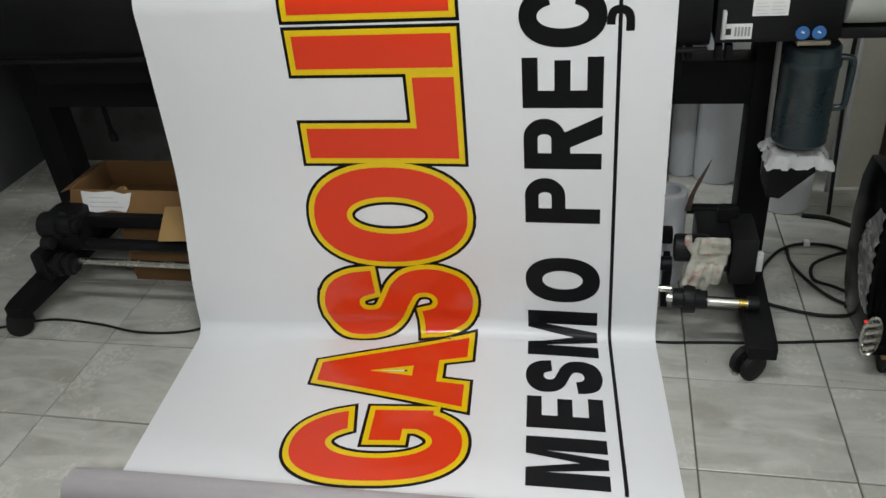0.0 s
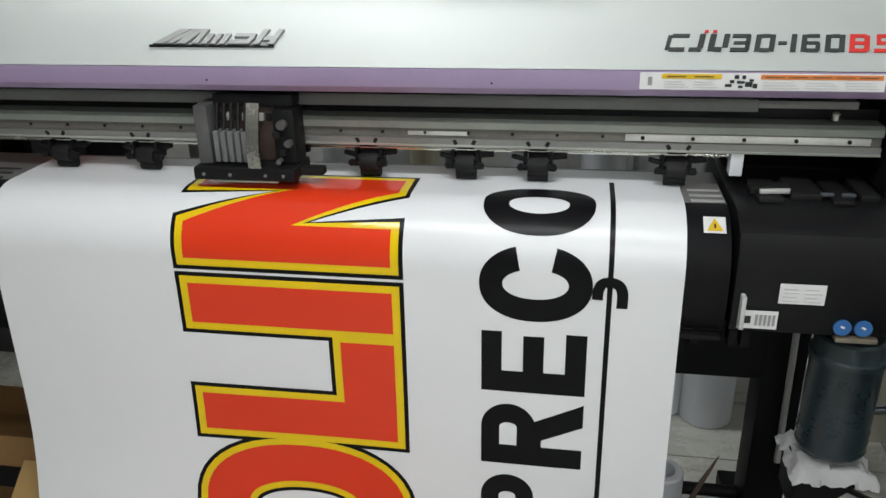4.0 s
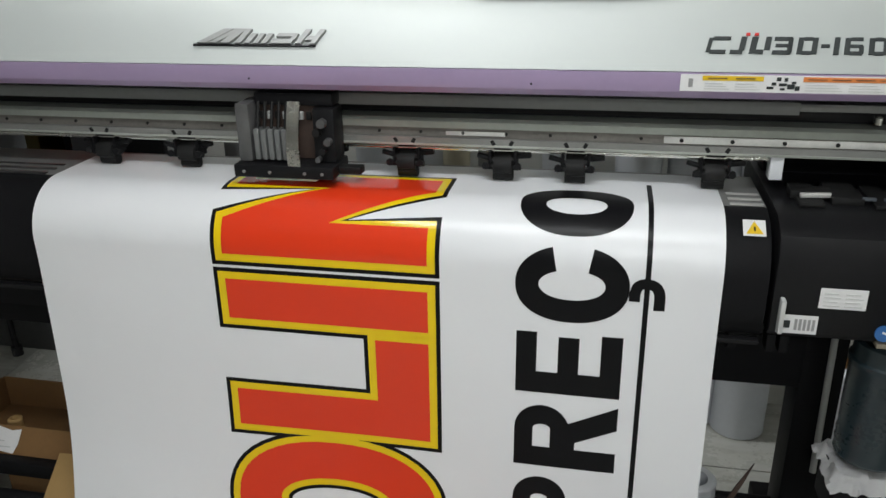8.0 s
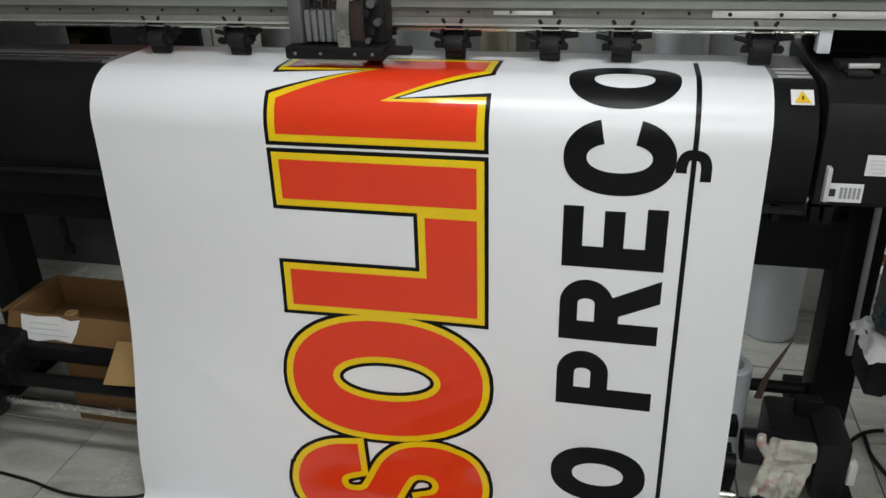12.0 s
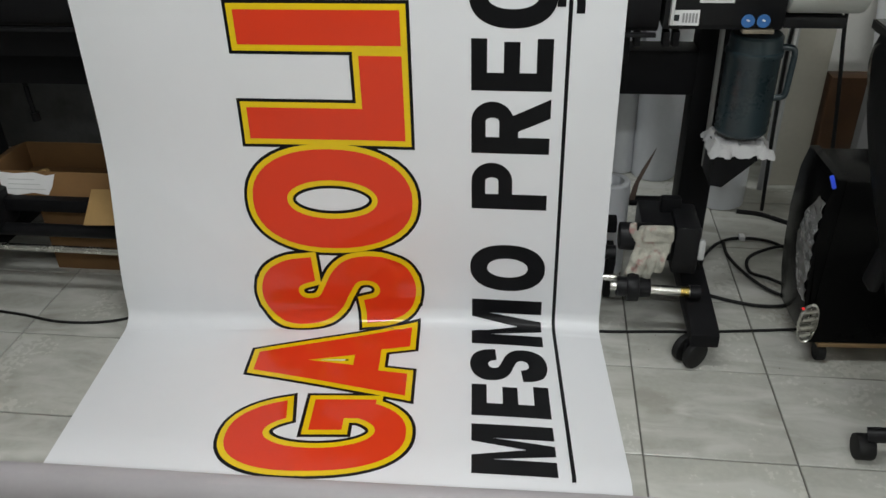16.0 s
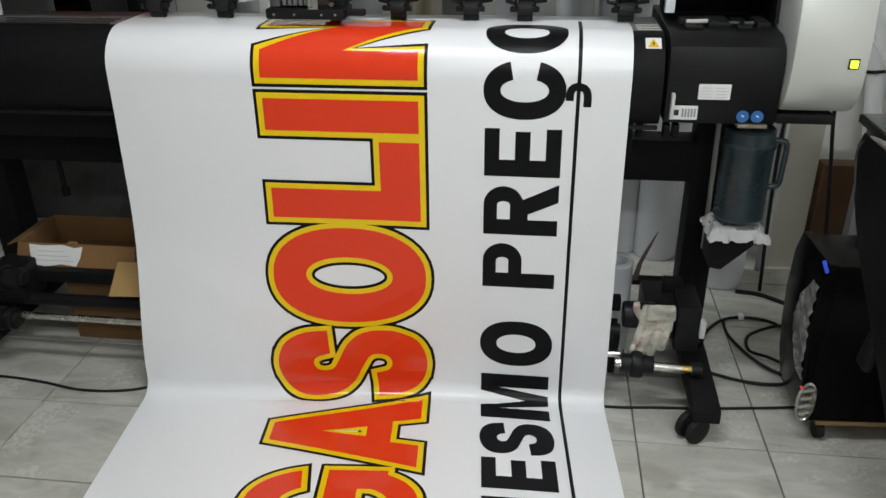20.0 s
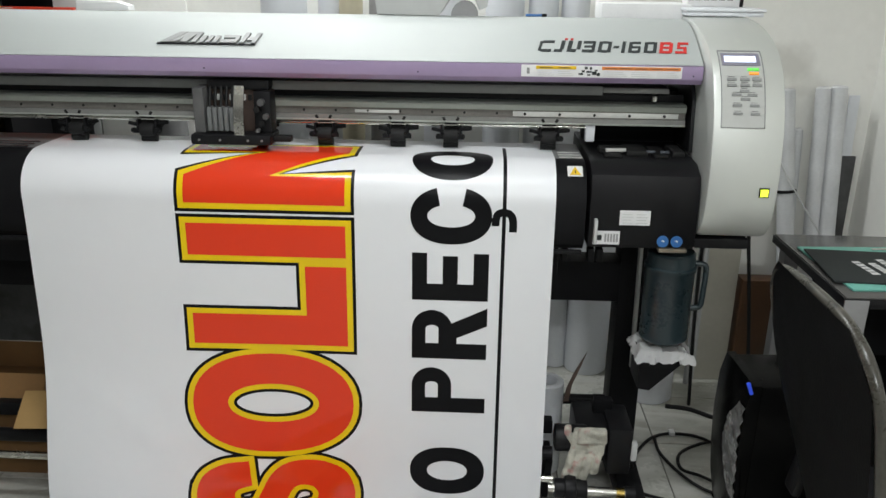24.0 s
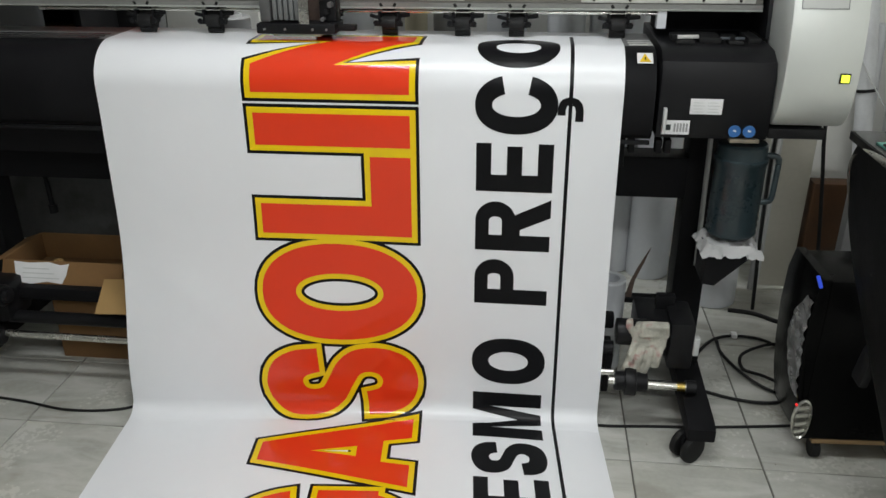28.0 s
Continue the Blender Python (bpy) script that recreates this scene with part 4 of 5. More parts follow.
# control panel on the end housing


def house_at(z):
    """The front of the end housing at a height."""
    near = sorted((p for p in HOUSE if p[0] < 0.3), key=lambda p: abs(p[1] - z))[:2]
    (ya, za), (yb, zb) = near
    return ya if abs(za - zb) < 1e-6 else ya + (yb - ya) * (z - za) / (zb - za)


def panel_strip(x0, x1, z0, z1, out, mat, parent, name, label="", steps=10):
    bm = bmesh.new()
    rows = []
    for k in range(steps + 1):
        z = lerp(z0, z1, k / steps)
        y = house_at(z)
        dy = (house_at(z + 0.01) - house_at(z - 0.01)) / 0.02
        n = Vector((0, -1, dy)).normalized()
        rows.append([bm.verts.new(Vector((x, y, z)) + n * out) for x in (x0, x1)] + [bm.verts.new(Vector((x, y, z)) - n * 0.003) for x in (x1, x0)])
    for a, b in zip(rows, rows[1:]):
        for i in range(4):
            bm.faces.new((a[i], a[(i + 1) % 4], b[(i + 1) % 4], b[i]))
    bm.faces.new(rows[0])
    bm.faces.new(rows[-1][::-1])
    return part(name, bm, mat, parent, label, smooth=False)


def on_panel(x0, x1, z0, z1, *rest, **more):
    """A piece of the control panel, laid into its field."""
    fit_x, fit_z = (lambda x: 1.032 + (x - 1.036) * 0.93), (lambda z: 1.466 - (1.463 - z) * 0.92)
    return panel_strip(fit_x(x0), fit_x(x1), fit_z(z0), fit_z(z1), *rest, **more)


panel = on_panel(0.977, 1.095, 1.265, 1.463, 0.0015, PANELG, printer, "control_panel", "light grey control panel with a lit display")
on_panel(0.982, 1.090, 1.428, 1.458, 0.003, LILACG, panel, "display_frame", steps=3)
on_panel(0.990, 1.078, 1.436, 1.450, 0.0042, LCD, panel, "display", "lit display", steps=3)
for x0, x1, z, m in ((1.051, 1.065, 1.418, LEDG), (1.068, 1.083, 1.418, LEDG), (1.055, 1.081, 1.408, LEDO)):
    on_panel(x0, x1, z - 0.003, z + 0.003, 0.0042, m, panel, "indicator", steps=1)
for z, xs in ((1.392, (1.0, 1.036, 1.070)), (1.377, (1.0, 1.036, 1.070)), (1.362, (1.034,)), (1.352, (1.012, 1.056)), (1.341, (1.036,)), (1.324, (1.014, 1.062)), (1.302, (1.016, 1.064))):
    for x in xs:
        on_panel(x - 0.008, x + 0.018, z - 0.0032, z + 0.0032, 0.0042, KEYG, panel, "button", "small grey key", steps=1)
        on_panel(x - 0.005, x + 0.013, z + 0.0066, z + 0.0078, 0.003, KEYG, panel, "caption", steps=1)
for x0, x1, z0, z1 in ((0.9748, 0.9766, 1.2632, 1.465), (1.0954, 1.0972, 1.2632, 1.465), (0.9766, 1.0954, 1.4634, 1.465), (0.9766, 1.0954, 1.2632, 1.2646)):
    on_panel(x0, x1, z0, z1, 0.0030, KEYG, panel, "frame_edge", "thin grey raised edge")
eb = panel_strip(1.092, 1.118, 1.101, 1.127, 0.003, BLACK2, printer, "power_button", "square power button, lit yellow-green", steps=2)
panel_strip(1.0955, 1.1145, 1.1045, 1.1235, 0.0055, LEDY, eb, "lens", steps=2)

# black box under the cap station, with labels
part("cap_station_box", prism([(0.16, 1.17), (0.08, 1.165), (0.03, 1.14), (0.018, 1.10), (0.016, 0.95), (0.03, 0.932), (0.5, 0.932), (0.5, 1.17)], 0.655, 0.952, bevel=0.006), BLACK2, printer, "black plastic housing")
part("cap_recess", box(0.67, 0.95, 0.36, 0.46, 1.165, 1.33, 0.004), BLACK, printer)
for k, (x, w) in enumerate(((0.70, 0.05), (0.765, 0.06), (0.84, 0.04), (0.895, 0.035))):
    part("cap_station", box(x, x + w, 0.12 + 0.02 * (k % 2), 0.26, 1.168, 1.178 + 0.006 * (k % 2), 0.004), RUBBER, printer)
# Small pale and blue-grey strips added as glints in the dark cap station.
part("glint_strip", turned(box(-0.03, 0.03, -0.004, 0.004, 0, 0.010, 0.002), pose(0.735, 0.15, 1.180, 0, 0, 8)), STEEL, printer, "pale strip added for a glint in the cap station")
for x in (0.82, 0.86):
    part("blue_line_strip", box(x, x + 0.026, 0.142, 0.150, 1.179, 1.186, 0.002), SLATE, printer, "blue-grey strip added for a bluish light line")
part("wiper_tray", box(0.69, 0.77, 0.16, 0.2, 1.172, 1.19, 0.004), RUBBER, printer)
FRONT = ((0.0155, 1.045), (0.0155, 1.003))
wl = sticker("rating_label", 0.738, 0.822, FRONT, PAPER, printer, "white rating label with small grey print")
for r in range(4):
    for x0, x1 in ((0.745, 0.775), (0.783, 0.815)):
        sticker("text_line", x0, x1 - 0.005 * (r % 2), sub_face(FRONT, 0.14 + 0.2 * r, 0.17 + 0.2 * r), GREYP, wl)
LOWF = ((0.0145, 0.985), (0.0145, 0.946))
wl = sticker("side_label", 0.668, 0.742, LOWF, PAPER, printer, "worn white label with dark bars")
for k in range(5):
    sticker("bar", 0.700 + 0.008 * k, 0.705 + 0.008 * k, sub_face(LOWF, 0.2, 0.8), GREYTXT, wl)
sticker("bar", 0.674, 0.692, sub_face(LOWF, 0.3, 0.7), MARK_K, wl)
part("lever", box(0.668, 0.677, -0.004, 0.018, 0.95, 1.02, 0.002), GREYP, printer)
for x in (0.862, 0.900):
    bs = part("round_sticker", cyl((x, 0.017, 0.958), (x, 0.0125, 0.958), 0.0165, 24), BLUE, printer, "round blue warning sticker")
    part("mark", turned(box(-0.004, 0.004, -0.0008, 0.0008, -0.002, 0.002, 0), pose(x, 0.012, 0.960, 0, 25, 0)), PAPER, bs)
part("drip_plate", box(0.853, 0.93, 0.012, 0.08, 0.926, 0.936, 0.002), TANALU, printer, "tarnished drip plate")
for x in (0.59, 0.665, 0.69):
    part("bracket", box(x, x + 0.018, 0.06, 0.1, 0.875, 0.915, 0.003), BLACK, printer)

# stand: posts, beam, feet, casters
part("stand_beam", box(-1.60, 0.815, 0.32, 0.42, 0.645, 0.782, 0.004), BLACK, printer)
part("belly", box(-1.45, 0.59, 0.14, 0.60, 0.80, 0.905, 0.004), BLACK, printer)
part("drain_tube", cyl((0.866, 0.302, 0.93), (0.874, 0.302, 0.42), 0.008, 12), GREYP, printer, "thin pale drain tube")
part("crossbar", cyl((-1.62, 0.40, 0.235), (0.82, 0.40, 0.235), 0.018, 14), BLACK, printer)
for x, fx in ((-1.642, -1.575), (0.868, 0.85)):
    part("post", box(x - 0.055, x + 0.045, 0.33, 0.44, 0.10, 0.93, 0.006), BLACK, printer)
    part("foot", prism([(-0.20, 0.085), (-0.20, 0.125), (-0.17, 0.135), (0.30, 0.165), (0.62, 0.135), (0.62, 0.085)], fx - 0.045, fx + 0.035, bevel=0.006), BLACK, printer)
    for cy in (-0.155, 0.57):
        kx = fx - 0.02 if cy < 0 else fx
        swivel = Matrix.Translation((kx, cy, 0)) @ Matrix.Rotation(radians(-52 if cy < 0 else 20), 4, "Z")
        ca = part("caster", turned(merge(box(-0.03, 0.022, -0.03, 0.03, 0.062, 0.086, 0.006), box(-0.008, 0.002, -0.04, 0.028, 0.03, 0.075, 0.004)), swivel), BLACK2, printer, "black twin-wheel caster")
        for k in (-0.031, 0.011):
            part("wheel", turned(cyl((k, -0.02, 0.044), (k + 0.022, -0.02, 0.044), 0.044, 22, bevel=0.008), swivel), RUBBER, ca)

# take-up unit: bars, tube, winding motor
part("tension_bar", box(-1.46, 0.60, 0.085, 0.125, 0.285, 0.33, 0.006), BLACK, printer)
part("tension_bar", cyl((-1.44, 0.06, 0.232), (0.60, 0.06, 0.232), 0.022, 18), BLACK2, printer)
part("take_up_tube", cyl((-1.43, 0.0, 0.20), (0.60, 0.0, 0.18), 0.012, 18), CHROME, printer, "scratched steel take-up tube")
part("holder", merge(box(-1.55, -1.41, 0.02, 0.16, 0.22, 0.36, 0.03), cyl((-1.51, 0.0, 0.345), (-1.44, 0.0, 0.345), 0.047, 20, bevel=0.008), cyl((-1.45, 0.0, 0.345), (-1.39, 0.0, 0.345), 0.036, 20, bevel=0.006), cyl((-1.50, -0.045, 0.30), (-1.46, -0.045, 0.30), 0.022, 14, bevel=0.004), cyl((-1.40, 0.0, 0.345), (-1.375, 0.0, 0.345), 0.024, 16, bevel=0.004)), BLACK2, printer, "black tension bar holder")
part("holder", merge(cyl((-1.53, -0.02, 0.195), (-1.42, -0.02, 0.195), 0.026, 20, bevel=0.006), cyl((-1.50, -0.02, 0.195), (-1.47, -0.02, 0.195), 0.042, 20, bevel=0.006), cyl((-1.455, -0.02, 0.195), (-1.435, -0.02, 0.195), 0.038, 20, bevel=0.005), box(-1.58, -1.53, -0.05, 0.12, 0.13, 0.25, 0.015)), BLACK2, printer, "black tube holder")
mot = part("winding_motor", merge(box(0.665, 0.80, 0.03, 0.2, 0.225, 0.345, 0.012), box(0.76, 0.835, 0.0, 0.16, 0.20, 0.36, 0.012), cyl((0.60, 0.03, 0.31), (0.70, 0.03, 0.31), 0.042, 20, bevel=0.008)), BLACK2, printer, "black winding motor")
part("switch", box(0.832, 0.850, -0.006, 0.02, 0.255, 0.315, 0.004), GREYP, mot, "grey switch")
part("motor_bracket", box(0.728, 0.788, 0.12, 0.15, 0.335, 0.392, 0.006), BLACK, mot)
part("spool", merge(cyl((0.60, -0.04, 0.175), (0.70, -0.04, 0.175), 0.03, 18, bevel=0.005), cyl((0.63, -0.04, 0.175), (0.665, -0.04, 0.175), 0.044, 18, bevel=0.005)), BLACK2, mot)
part("chrome_spindle", cyl((0.582, -0.045, 0.18), (0.602, -0.045, 0.18), 0.015, 16), CHROME, mot)
part("chrome_spindle", cyl((0.70, -0.045, 0.172), (0.82, -0.045, 0.168), 0.015, 16), CHROME, mot, "polished steel spindle end")
part("band", cyl((0.788, -0.045, 0.169), (0.812, -0.045, 0.1685), 0.0154, 16), BRASS, mot, "yellow brass band")
part("cap", cyl((0.815, -0.045, 0.168), (0.845, -0.045, 0.168), 0.022, 16), BLACK2, mot)
part("shield", prism([(0.03, 0.22), (0.11, 0.03), (0.14, 0.03), (0.15, 0.22)], 0.58, 0.60), BLACK, mot)
part("hook", hose([(-1.43, 0.40, 0.66), (-1.428, 0.40, 0.60), (-1.424, 0.395, 0.55), (-1.422, 0.395, 0.50)], 0.009), BLACK, printer)
part("hook_knob", cyl((-1.422, 0.395, 0.512), (-1.421, 0.395, 0.482), 0.016, 14), BLACK2, printer)

# waste ink bottle on its tray
bottle = thing("waste_ink_bottle", "smoky teal plastic waste ink bottle with handle, on a folded tissue", "bottle", (0.908, 0.10, 0.622))
BR = [(0.046, 0.0), (0.062, 0.005), (0.068, 0.014), (0.0655, 0.028), (0.0685, 0.037), (0.0655, 0.050), (0.0685, 0.059), (0.0655, 0.072), (0.067, 0.084), (0.0675, 0.222), (0.071, 0.227), (0.071, 0.239), (0.066, 0.243), (0.065, 0.277), (0.06, 0.283)]
part("body", lathe([(r * 1.05, z) for r, z in BR], (0.913, 0.10, 0.622), 36), TEAL, bottle)
part("handle", hose([(0.965, 0.09, 0.868), (0.990, 0.086, 0.870), (1.008, 0.082, 0.866), (1.012, 0.08, 0.848), (1.011, 0.08, 0.80), (1.009, 0.08, 0.752), (1.004, 0.082, 0.736), (0.985, 0.086, 0.730), (0.966, 0.09, 0.728)], 0.0085), TEAL, bottle)
tray = part("tray", prism([(0.84, 0.48), (0.84, 0.597), (0.982, 0.597), (0.978, 0.58), (0.875, 0.475)], 0.04, 0.165, axis="y", bevel=0.003), BLACK, printer, "black bottle bracket")


def crumple(x0, x1, y0, y1, z, amp, seed, n=16, droop=0.03):
    random.seed(seed)
    bm = bmesh.new()
    rows = []
    for j in range(n + 1):
        row = []
        for i in range(n + 1):
            u, v = i / n, j / n
            edge = max(abs(u - 0.5), abs(v - 0.5)) * 2
            q = noise.noise(Vector((u * 4 + seed, v * 4, seed))) * amp + noise.noise(Vector((u * 11, v * 11 + seed, 2.0))) * amp * 0.5
            row.append(bm.verts.new((lerp(x0, x1, u) + q * 0.6, lerp(y0, y1, v) + q * 0.5, z + abs(q) - droop * max(0, edge - 0.72) / 0.28)))
        rows.append(row)
    for a, b in zip(rows, rows[1:]):
        for i in range(n):
            bm.faces.new((a[i], a[i + 1], b[i + 1], b[i]))
    bmesh.ops.solidify(bm, geom=list(bm.faces), thickness=0.0025)
    return bm


solo("folded_tissue", crumple(0.825, 0.998, 0.015, 0.19, 0.604, 0.024, 3, n=22, droop=0.03), PAPER, "crumpled white tissue under the waste ink bottle", "tissue")


def glove():
    """A limp knitted glove: palm folded over the motor, four fingers hanging, thumb aside."""
    bms = [box(-0.052, 0.050, -0.013, 0.013, -0.062, 0.012, 0.012, 3), turned(box(-0.045, 0.045, -0.010, 0.014, -0.026, 0.026, 0.010, 3), pose(0.008, -0.014, 0.0, 16, -8, 6))]
    for x, end, l, r in ((-0.041, -0.062, 0.100, 0.0115), (-0.016, -0.038, 0.118, 0.0125), (0.010, -0.008, 0.112, 0.0125), (0.034, 0.026, 0.070, 0.0115)):
        bms.append(hose([(x, 0.0, -0.04), (lerp(x, end, 0.4), -0.008, -0.055 - 0.35 * l), (lerp(x, end, 0.75), -0.005, -0.055 - 0.7 * l), (end, 0.004, -0.055 - l)], r, 12, 8))
    bms.append(hose([(-0.045, 0.0, -0.035), (-0.062, -0.006, -0.012), (-0.070, -0.004, 0.020)], 0.0095, 12, 8))
    bm = merge(*bms)
    for v in bm.verts:
        q = noise.noise(v.co * 30) * 0.008 + noise.noise(v.co * 80) * 0.003
        v.co += Vector((q * 0.7, q, q * 0.4))
    return bm


gl = solo("work_glove", turned(glove(), pose(0.702, -0.012, 0.350, -6, 3, -6)), GLOVE, "cotton work glove stained pink and green, hung over the winding motor", "glove")
skin = gl.modifiers.new("skin", "REMESH")
skin.mode, skin.voxel_size, skin.use_smooth_shade = "VOXEL", 0.0028, True

# ---------------------------------------------------------------- under and behind the printer


def open_box(name, x0, x1, y0, y1, z0, z1, label, flap=0.12, turn=0.0, group=""):
    """A cardboard box with thin walls and bent-out flaps."""
    cx, cy = (x0 + x1) / 2, (y0 + y1) / 2
    ob = thing(name, label, "box", (cx, cy, z0), group)
    m = Matrix.Translation((cx, cy, 0)) @ Matrix.Rotation(radians(turn), 4, "Z") @ Matrix.Translation((-cx, -cy, 0))
    t = 0.006
    part("bottom", turned(box(x0, x1, y0, y1, z0, z0 + t, 0.001), m), CARD, ob)
    for a in ((x0, x1, y0, y0 + t), (x0, x1, y1 - t, y1), (x0, x0 + t, y0 + t, y1 - t), (x1 - t, x1, y0 + t, y1 - t)):
        part("side", turned(box(*a, z0 + t, z1, 0.0015), m), CARD, ob)
    if flap:
        part("flap", turned(box(x0 + 0.002, x1 - 0.002, -flap, 0, -0.002, 0.002, 0.001), m @ pose(0, y0 + 0.003, z1, 62, 0, 0)), CARD2, ob)
        part("flap", turned(box(0, flap, y0 + 0.01, y1 - 0.01, -0.002, 0.002, 0.001), m @ pose(x1 - 0.003, 0, z1, 0, -38, 0)), CARD2, ob)
    return ob, m


low, _ = open_box("cardboard_box", -1.36, -0.86, 0.18, 0.56, 0.0, 0.29, "brown cardboard box on the floor under the printer", 0.0)
part("lid", box(-1.36, -0.86, 0.18, 0.56, 0.2901, 0.296, 0.002), CARD, low)
part("flap", turned(box(0, 0.19, 0, 0.13, 0, 0.004, 0.001), pose(-1.09, 0.0, 0.29, 35, 0, 4)), CARDL, low, "light loose flap")
up, m = open_box("cardboard_box", -1.49, -1.05, 0.155, 0.39, 0.2965, 0.40, "open brown cardboard box with a torn white shipping label", 0.1)
tilt = m @ pose(-1.49, 0.158, 0.40, 62, 0, 0)
part("shipping_label", turned(prism([(0.045, -0.005), (0.10, -0.009), (0.17, -0.004), (0.215, -0.014), (0.245, -0.008), (0.238, -0.05), (0.225, -0.078), (0.17, -0.072), (0.11, -0.082), (0.06, -0.074), (0.052, -0.04)], 0.0022, 0.0034, axis="z"), tilt), PAPER, up, "torn white shipping label")
for k in range(3):
    part("label_text", turned(box(0.08, 0.215 - 0.02 * k, -0.062 + 0.016 * k, -0.059 + 0.016 * k, 0.0036, 0.0041, 0), tilt), GREYP, up)
part("flap", turned(box(-0.42, 0.0, 0, 0.10, -0.002, 0.002, 0.001), pose(-1.06, 0.387, 0.40, -38, 0, 0)), CARD2, up)
part("flap", turned(box(-0.06, 0, 0.0, 0.21, -0.002, 0.002, 0.001), pose(-1.487, 0.17, 0.40, 0, -20, 0)), CARD2, up)
solo("film_core", merge(pipe_roll(-1.345, 0.24, 0.304, 0.362, 0.021, 0.011, 20)), CARDL, "short tan core standing in the cardboard box", "spool")

# rolls of film standing behind the printer
random.seed(7)
BACKROLLS = [(-0.74, 1.09, 0.08, 0.985, 0), (-0.43, 1.12, 0.09, 1.62, 0), (-0.23, 1.15, 0.07, 1.60, 0), (0.435, 1.12, 0.075, 1.66, 0), (0.585, 1.13, 0.058, 1.63, 0), (0.71, 1.14, 0.055, 1.6, 0), (0.845, 1.11, 0.092, 1.0, 0), (0.20, 1.14, 0.08, 1.58, 0)]
for x, y, r, h, _ in BACKROLLS:
    ro = thing("film_roll", "white roll of film standing on end against the wall", "roll", (x, y, 0), "rolls behind the printer")
    part("film", pipe_roll(x, y, 0.0, h, r, 0.04), ROLLW, ro)
    part("core", lathe([(0.034, h - 0.06), (0.034, h + 0.012), (0.0395, h + 0.012), (0.0395, h - 0.06)], (x, y, 0), 24), CARD, ro)
for x, y, r, h, m_ in ((-0.935, 1.12, 0.075, 1.08, GREYTXT), (-0.05, 1.16, 0.05, 1.6, GREYTXT), (-0.155, 1.05, 0.045, 1.64, CREAM)):
    ro = thing("film_roll", "grey roll standing on end behind the printer" if m_ is GREYTXT else "cream roll standing on end behind the printer", "roll", (x, y, 0), "rolls behind the printer")
    part("film", pipe_roll(x, y, 0.0, h, r, 0.04), m_, ro)
    part("core", lathe([(0.034, h - 0.06), (0.034, h + 0.012), (0.0395, h + 0.012), (0.0395, h - 0.06)], (x, y, 0), 24), PAPER, ro)
ro = thing("film_roll", "short white roll standing on the floor", "roll", (1.077, 0.88, 0), "rolls behind the printer")
part("film", pipe_roll(1.077, 0.88, 0.0, 0.42, 0.098, 0.045), ROLLW, ro)
part("core", lathe([(0.039, 0.36), (0.039, 0.425), (0.0445, 0.425), (0.0445, 0.36)], (1.077, 0.88, 0), 24), CARD, ro)
ro = thing("film_roll", "narrow white roll with an open core beside the winding motor", "roll", (0.60, 0.33, 0), "rolls behind the printer")
part("film", pipe_roll(0.60, 0.33, 0.0, 0.345, 0.058, 0.036), ROLLW, ro)
solo("metal_offcut", turned(prism([(0, 0), (0.018, 0.0), (0.026, 0.06), (0.048, 0.12), (0.064, 0.172), (0.053, 0.15), (0.029, 0.10), (0.010, 0.05)], 0, 0.004, axis="y"), pose(0.63, 0.12, 0.384, 0, 0, 0)), RUST, "rusty curved metal offcut standing on the winding motor", "metal strip")
col = thing("white_board", "tall off-white board leaning upright against the wall", "board", (1.37, 1.04, 0))
part("panel", box(1.305, 1.435, 1.02, 1.06, 0.0, 1.02, 0.004), BOARDC, col)
part("edge", box(1.296, 1.3045, 1.015, 1.062, 0.0, 1.02, 0.002), GREYP, col)
solo("pipe", cyl((1.262, 0.98, 0.0), (1.262, 0.98, 0.95), 0.012, 14), GREYTXT, "thin grey pipe standing behind the printer", "pipe")
solo("brown_crate", box(1.452, 1.70, 1.0, 1.08, 0.0, 0.472, 0.006), WOOD, "brown chipboard crate on the floor beside the wall", "crate")

# tall white rolls and offcuts leaning in the corner
def leaning_roll(low, high, r, mat, label):
    """A slim roll leaning into the corner, open at its upper end."""
    low, high = Vector(low), Vector(high)
    ro = thing("film_roll", label, "roll", low, "rolls in the corner")
    tilt = Matrix.Translation(low) @ (high - low).to_track_quat("Z", "Y").to_matrix().to_4x4()
    part("film", turned(pipe_roll(0, 0, 0.0, (high - low).length, r, r * 0.7, 28), tilt), mat, ro)
    part("core", turned(lathe([(r * 0.60, (high - low).length - 0.05), (r * 0.60, (high - low).length + 0.004), (r * 0.695, (high - low).length + 0.004), (r * 0.695, (high - low).length - 0.05)], (0, 0, 0), 24), tilt), PAPER, ro)


leaning_roll((1.70, 1.05, 0.02), (1.588, 1.21, 1.225), 0.034, CORNERR, "slim frosted white roll leaning into the corner")
leaning_roll((1.705, 1.17, 0.012), (1.665, 1.235, 1.06), 0.024, CORNERR, "short frosted white roll leaning into the corner")
leaning_roll((1.78, 1.10, 0.014), (1.735, 1.21, 1.235), 0.030, CORNERR, "slim frosted white roll leaning into the corner")
leaning_roll((1.845, 1.09, 0.014), (1.795, 1.21, 1.24), 0.034, CORNERR, "slim frosted white roll leaning into the corner")
solo("dark_panel_offcut", turned(box(-0.028, 0.028, -0.006, 0.006, 0, 0.95, 0.002), pose(1.885, 1.20, 0, -3, 1, 0)), DARKWALL, "dark narrow panel offcut leaning in the corner", "panel")
solo("pale_panel_offcut", turned(box(-0.022, 0.022, -0.004, 0.004, 0, 1.20, 0.002), pose(1.905, 1.235, 0, -1, -1, 0)), ROLLW, "pale narrow panel offcut leaning in the corner", "panel")
